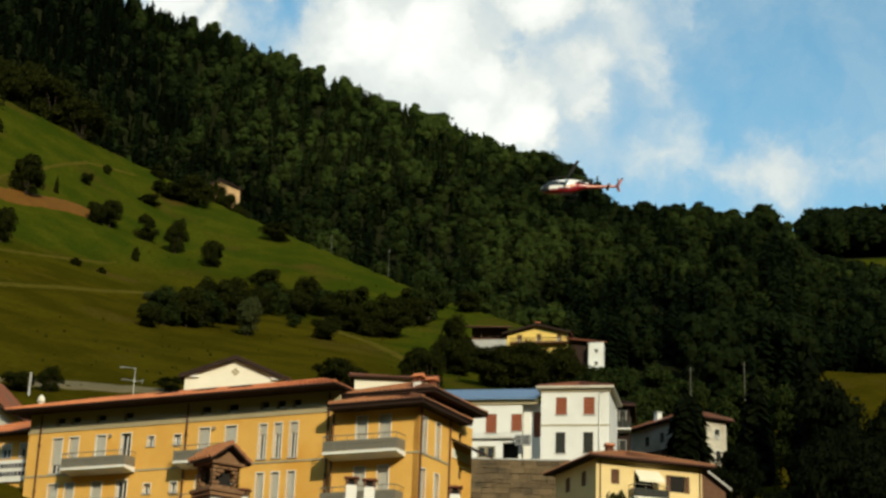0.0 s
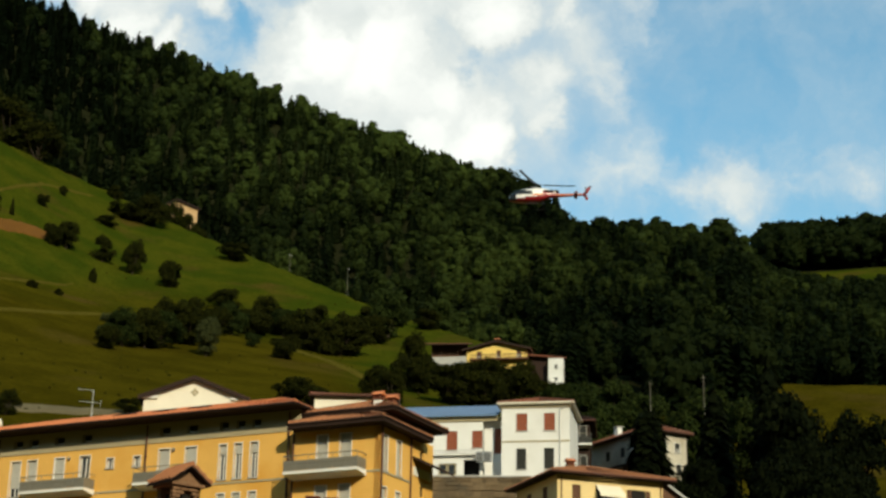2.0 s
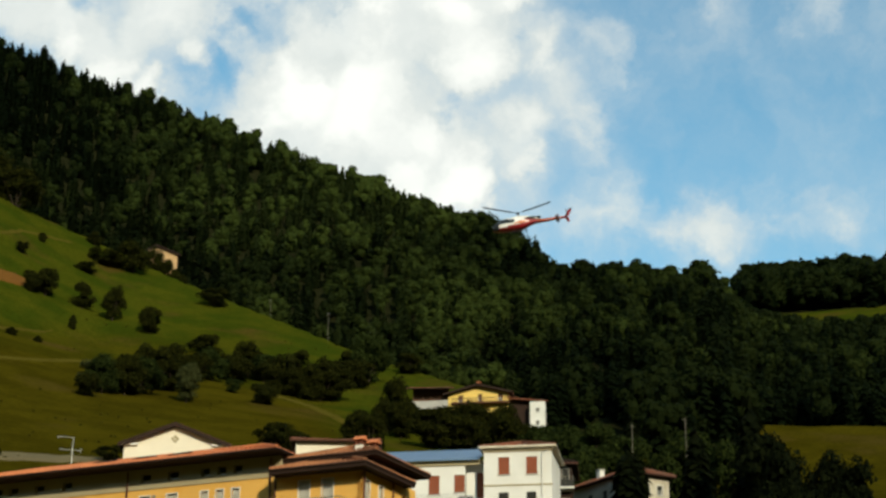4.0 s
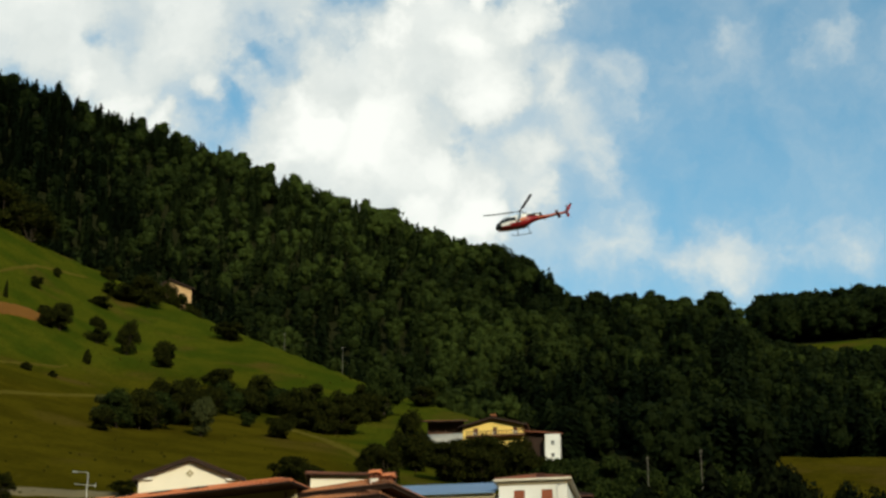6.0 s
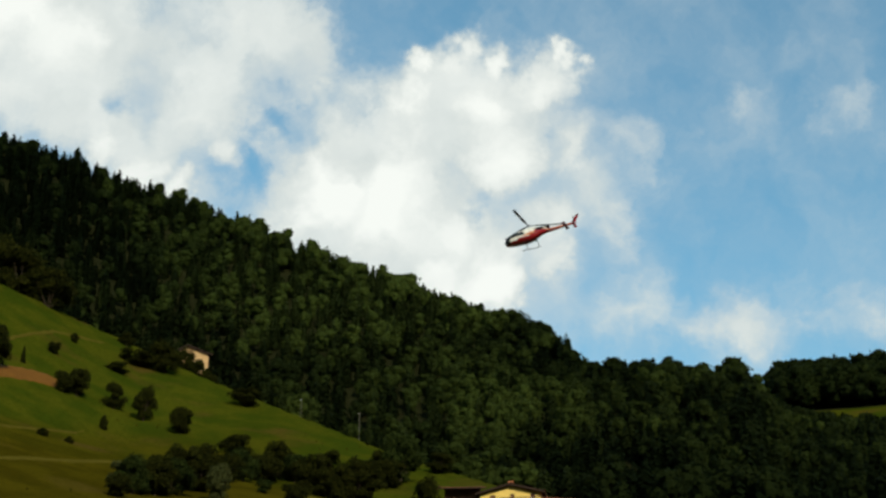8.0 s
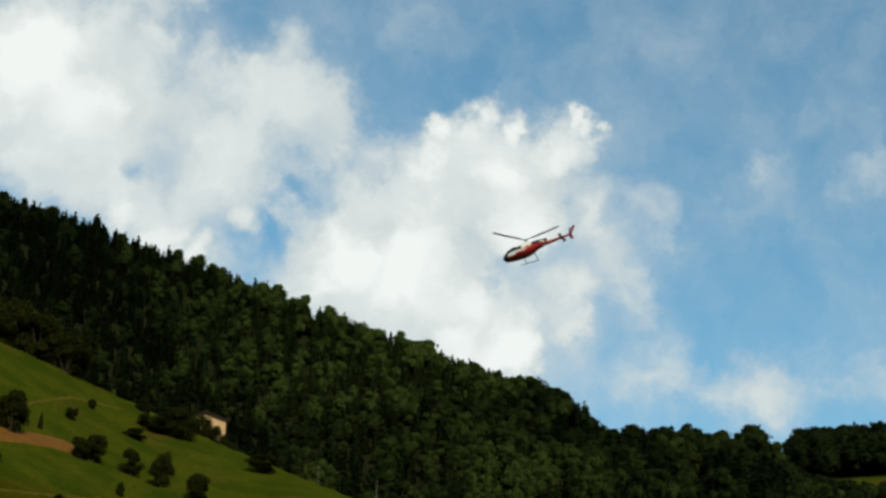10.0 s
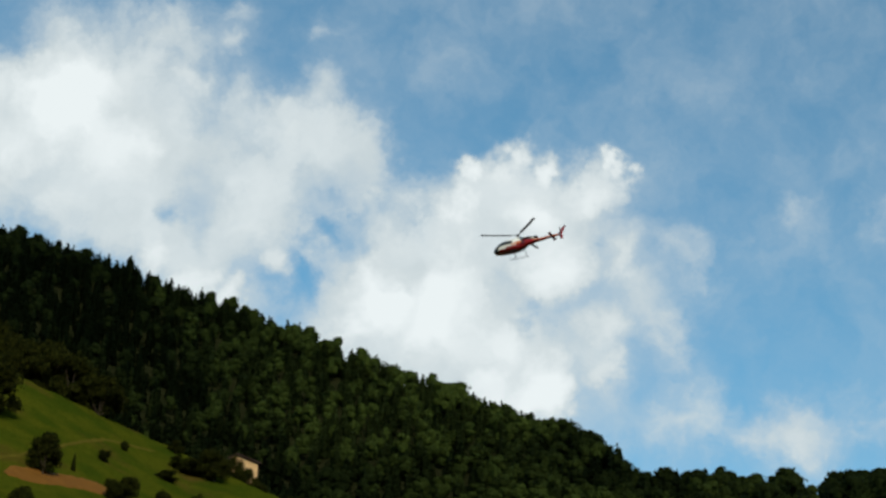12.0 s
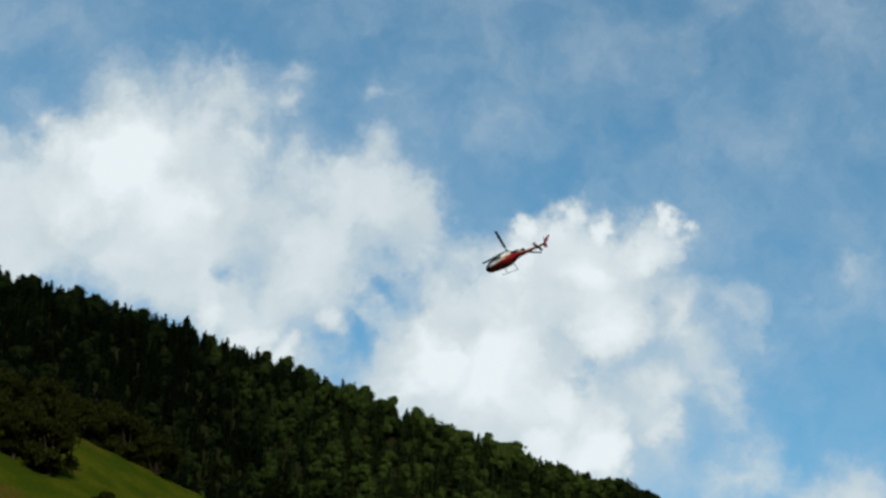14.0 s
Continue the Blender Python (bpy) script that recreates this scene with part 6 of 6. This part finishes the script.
def make_helicopter():
    """Light single-engined helicopter; local x points to the nose, the origin is the rotor's hub."""
    ob = thing("helicopter", pose(16.9, 208.4, 80.8, 0, 0, 180), "red and white light helicopter flying with its rotor turning", "helicopter")
    # station, half width, floor, roof
    st = [(4.0, .24, -1.86, -1.40), (3.88, .46, -2.0, -1.22), (3.55, .64, -2.10, -.98), (3.05, .82, -2.17, -.66), (2.5, .91, -2.20, -.42), (1.8, .95, -2.21, -.33), (.9, .95, -2.21, -.32),
          (.2, .89, -2.14, -.36), (-.5, .73, -1.90, -.48), (-1.1, .54, -1.58, -.60), (-1.7, .43, -1.40, -.70), (-2.2, .35, -1.32, -.76)]

    def ring(x, w, lo, hi, n=24, k=1.0):
        zc, hz = (lo + hi) / 2, (hi - lo) / 2
        out = []
        for i in range(n):
            g = 2 * math.pi * i / n
            c, s = math.cos(g), math.sin(g)
            out.append((x, w * k * math.copysign(abs(c) ** .75, c), zc + hz * k * math.copysign(abs(s) ** .8, s)))
        return out

    rings = [ring(*s) for s in st]
    n = 24
    up, belly = Geo(), Geo()
    # the white reaches lower at the nose and gives way to red towards the tail
    low = [2, 2, 2, 2, 2, 1, 1, -1, -3, -5, -9]
    pale = lambda i, j: -low[j] <= (i if i < 18 else i - n) < 12 + low[j]
    for geo, keep in ((up, lambda i, j: pale(i, j)), (belly, lambda i, j: not pale(i, j))):
        for j in range(len(rings) - 1):
            for i in range(n):
                if keep(i, j):
                    geo.add([rings[j][i], rings[j][(i + 1) % n], rings[j + 1][(i + 1) % n], rings[j + 1][i]], [(0, 1, 2, 3)])
    up.add(rings[0], [tuple(range(n))])
    belly.add(rings[-1], [tuple(range(n))])
    body = part("cabin", up, H_WHITE, ob, "white upper cabin", smooth=True)
    part("belly", belly, H_RED, body, "red lower fuselage", smooth=True)
    # glazing set 1 cm proud of the shell
    big = [ring(x, w + .012, lo - .012, hi + .012) for x, w, lo, hi in st]
    def pane(name, js, idx, parent=body):
        g = Geo()
        for j in js:
            for i in idx:
                g.add([big[j][i % n], big[j][(i + 1) % n], big[j + 1][(i + 1) % n], big[j + 1][i % n]], [(0, 1, 2, 3)])
        part(name, g, GLASS, parent, smooth=True)
    pane("windscreen", (0, 1, 2, 3), (3, 4, 5))
    pane("windscreen", (0, 1, 2, 3), (6, 7, 8))
    pane("chin_window", (0, 1, 2), (12, 13, 14, 15))
    pane("chin_window", (0, 1, 2), (20, 21, 22, 23))
    for idx in ((0, 1), (10, 11)):
        pane("cockpit_window", (1, 2, 3, 4), idx + ((2,) if idx[0] == 0 else (9,)))
        pane("cabin_window", (5,), idx)
    # engine housing and intake
    g = Geo()
    g.loft([[(x, w * math.cos(a), z + h * math.sin(a)) for a in np.linspace(0, 2 * math.pi, 16, endpoint=False)] for x, w, z, h in
            ((1.5, .25, -.42, .12), (1.1, .46, -.38, .24), (.4, .54, -.36, .30), (-.7, .53, -.42, .30), (-1.5, .42, -.52, .26), (-2.1, .30, -.60, .2), (-2.4, .2, -.64, .14))])
    part("engine_cowling", g, H_WHITE, ob, smooth=True)
    g = Geo()
    g.loft([[(x, r * math.cos(a), -.52 + r * math.sin(a)) for a in np.linspace(0, 2 * math.pi, 14, endpoint=False)] for x, r in ((-1.3, .30), (-2.1, .27), (-2.65, .24), (-2.65, .19), (-2.3, .17))])
    g.box(-1.9, -.58, -.74, -.7, -.5, -.46, .02)
    g.box(-1.9, .5, -.74, -.7, .58, -.46, .02)
    part("exhaust", g, H_DARK, ob, "dark sooty exhaust and engine grille", smooth=False)
    # tail boom
    tb = [(-1.9, .36, -1.05, .32), (-3.2, .27, -1.02, .25), (-4.5, .21, -.92, .20), (-5.8, .16, -.84, .155), (-6.4, .13, -.80, .13)]
    A = np.linspace(0, 2 * math.pi, 16, endpoint=False)
    g = Geo().loft([[(x, w * math.cos(a), z + h * math.sin(a)) for a in A] for x, w, z, h in tb])
    boom = part("tail_boom", g, H_RED, ob, smooth=True)
    g = Geo()
    for (x0, w0, z0, h0), (x1, w1, z1, h1) in zip(tb[:3], tb[1:4]):
        for k in range(3, 6):
            a0, a1 = math.pi * k / 9, math.pi * (k + 1) / 9
            g.add([(x0, (w0 + .01) * math.cos(a0), z0 + (h0 + .01) * math.sin(a0)), (x0, (w0 + .01) * math.cos(a1), z0 + (h0 + .01) * math.sin(a1)), (x1, (w1 + .01) * math.cos(a1), z1 + (h1 + .01) * math.sin(a1)), (x1, (w1 + .01) * math.cos(a0), z1 + (h1 + .01) * math.sin(a0))], [(0, 1, 2, 3)])
    part("drive_shaft_cover", g, H_DARK, boom, "dark cover along the top of the boom")
    for s in (-1, 1):
        g = Geo()
        for (x0, w0, z0, h0), (x1, w1, z1, h1) in zip(tb[:3], tb[1:4]):
            g.add([(x0, s * (w0 + .008), z0 - .06), (x0, s * (w0 * .97 + .008), z0 + .08), (x1, s * (w1 * .97 + .008), z1 + .06), (x1, s * (w1 + .008), z1 - .05)], [(0, 1, 2, 3)])
        part("boom_stripe", g, H_ORANGE, boom)
        g = Geo()
        g.add([(1.0, s * .945, -1.5), (1.0, s * .945, -1.3), (.1, s * .915, -1.1), (-.6, s * .79, -.98), (-.6, s * .79, -1.2), (.1, s * .915, -1.42)], [(0, 1, 2, 5), (2, 3, 4, 5)])
        part("body_stripe", g, H_ORANGE, body)
    g = Geo()
    g.prism([(-5.9, -.04, -.74), (-6.52, -.04, -.70), (-6.98, -.04, .22), (-6.56, -.04, .24), (-6.15, -.04, -.4)], (0, .08, 0))
    fin = part("upper_fin", g, H_RED, ob)
    part("fin_tip", Geo().prism([(-6.56, -.035, .244), (-6.98, -.035, .224), (-7.05, -.035, .40), (-6.74, -.035, .42)], (0, .07, 0)), H_DARK, fin)
    g = Geo()
    g.prism([(-5.95, -.035, -.9), (-6.48, -.035, -.88), (-6.66, -.035, -1.55), (-6.36, -.035, -1.58)], (0, .07, 0))
    part("lower_fin", g, H_RED, ob)
    g = Geo()
    g.prism([(-4.75, -1.05, -.93), (-5.15, -1.05, -.93), (-5.15, 1.05, -.93), (-4.75, 1.05, -.93)], (0, 0, .06))
    for s in (-1, 1):
        g.prism([(-4.7, s * 1.05, -1.05), (-5.18, s * 1.05, -1.05), (-5.22, s * 1.05, -.78), (-4.82, s * 1.05, -.78)], (0, .03, 0))
    part("stabiliser", g, H_MAROON, ob, "dark red horizontal tailplane")
    # skids
    for s in (-1, 1):
        g = Geo()
        pts = [(2.0, s * 1.05, -2.56), (1.78, s * 1.06, -2.69), (1.4, s * 1.07, -2.72), (-.9, s * 1.07, -2.72)]
        for a, b in zip(pts, pts[1:]):
            g.tube(a, b, .045, n=8)
        part("skid", g, H_DARK, ob)
    for x in (1.1, -.6):
        g = Geo()
        arc = [(x, -1.07, -2.72), (x, -.85, -2.42), (x, -.5, -2.12), (x, .5, -2.12), (x, .85, -2.42), (x, 1.07, -2.72)]
        for a, b in zip(arc, arc[1:]):
            g.tube(a, b, .05, n=8)
        part("cross_tube", g, H_DARK, ob)
    g = Geo()
    g.box(.2, .9, -2.5, .75, 1.15, -2.4, .03)
    part("boarding_step", g, H_DARK, ob)
    g = Geo().tube((.4, 0, -.14), (.4, 0, .1), .16, .10).tube((.4, 0, -.4), (.4, 0, .36), .06)
    part("mast", g, H_DARK, ob)
    # main rotor: star hub and three tapered-tip blades
    g = Geo().tube((0, 0, -.06), (0, 0, .1), .22, .16, 12)
    rotor = part("main_rotor", g, H_DARK, ob, m=pose(.4, 0, .4))
    for k in range(3):
        b = Geo()
        sec = [(.2, .09, .05), (.8, .10, .045), (1.15, .21, .03), (3.2, .21, .026), (5.1, .21, .022), (5.35, .17, .015)]
        droop = [0, .01, .03, .08, .19, .21]
        b.loft([[(x, -c, dz), (x, -c * .3, dz + t), (x, c * .6, dz + t * .8), (x, c, dz), (x, 0, dz - t * .6)] for (x, c, t), dz in zip(sec, droop)])
        part("rotor_blade", b, H_BLADE, rotor, m=pose(0, 0, 0, 0, 0, 120 * k))
    g = Geo().tube((0, -.1, 0), (0, .1, 0), .07, n=10)
    tail = part("tail_rotor", g, H_DARK, ob, m=pose(-6.28, .26, -.72))
    for k in range(2):
        b = Geo().box(-.075, -.012, .08, .075, .012, .93, .006)
        part("tail_blade", b, H_BLADE, tail, m=pose(0, 0, 0, 0, 180 * k, 0))
    return ob, rotor, tail


helicopter, main_rotor, tail_rotor = make_helicopter()

FLIGHT = [
    (0.0, 16.9, 208.4, 80.8, 0.1, 0.0), (0.5, 17.1, 208.7, 81.2, -0.5, 1.3), (1.0, 17.6, 209.2, 81.7, -1.4, 2.7), (1.5, 17.9, 209.0, 82.0, -1.8, 4.0),
    (2.0, 18.3, 208.6, 82.0, -1.7, 5.3), (2.5, 18.7, 208.6, 82.3, -0.2, 6.7), (3.0, 18.8, 208.8, 82.9, 1.7, 8.0), (4.3, 18.7, 211.5, 86.0, 3.2, 12.0), (5.5, 18.0, 214.1, 90.2, 4.0, 15.5),
    (6.0, 17.5, 214.3, 91.7, 3.6, 17.0), (6.5, 17.3, 214.8, 93.4, 4.8, 18.5), (7.0, 17.0, 213.8, 94.9, 5.7, 20.0), (8.2, 16.0, 211.8, 99.4, 5.2, 22.8),
    (9.5, 14.1, 209.0, 103.4, 4.8, 25.0), (10.0, 13.2, 209.0, 105.3, 6.7, 26.0), (10.5, 12.3, 210.0, 107.9, 5.6, 25.3), (11.0, 11.0, 210.4, 109.8, 3.5, 24.7),
    (11.5, 9.3, 209.6, 111.1, 0.5, 24.0), (12.0, 7.5, 209.6, 112.9, 0.2, 26.0), (12.5, 5.6, 210.4, 115.0, 2.4, 28.0), (13.0, 3.5, 211.0, 117.3, 1.1, 30.0),
    (13.5, 0.8, 211.6, 119.4, 2.0, 32.0), (14.0, -2.1, 211.8, 121.2, 3.2, 34.0),
]


def motions():
    walk(helicopter, [(t, pose(x, y, z, 0, pitch, 180 - yaw)) for t, x, y, z, pitch, yaw in FLIGHT])
    # the rotor makes 393 turns a minute, clockwise from above
    walk(main_rotor, [(k / 30, pose(.4, 0, .4, 0, 0, -21.0 - 2356.6 * k / 30)) for k in range(421)])
    walk(tail_rotor, [(k / 30, pose(-6.28, .26, -.72, 0, 57.0 * k, 0)) for k in range(421)])


motions()
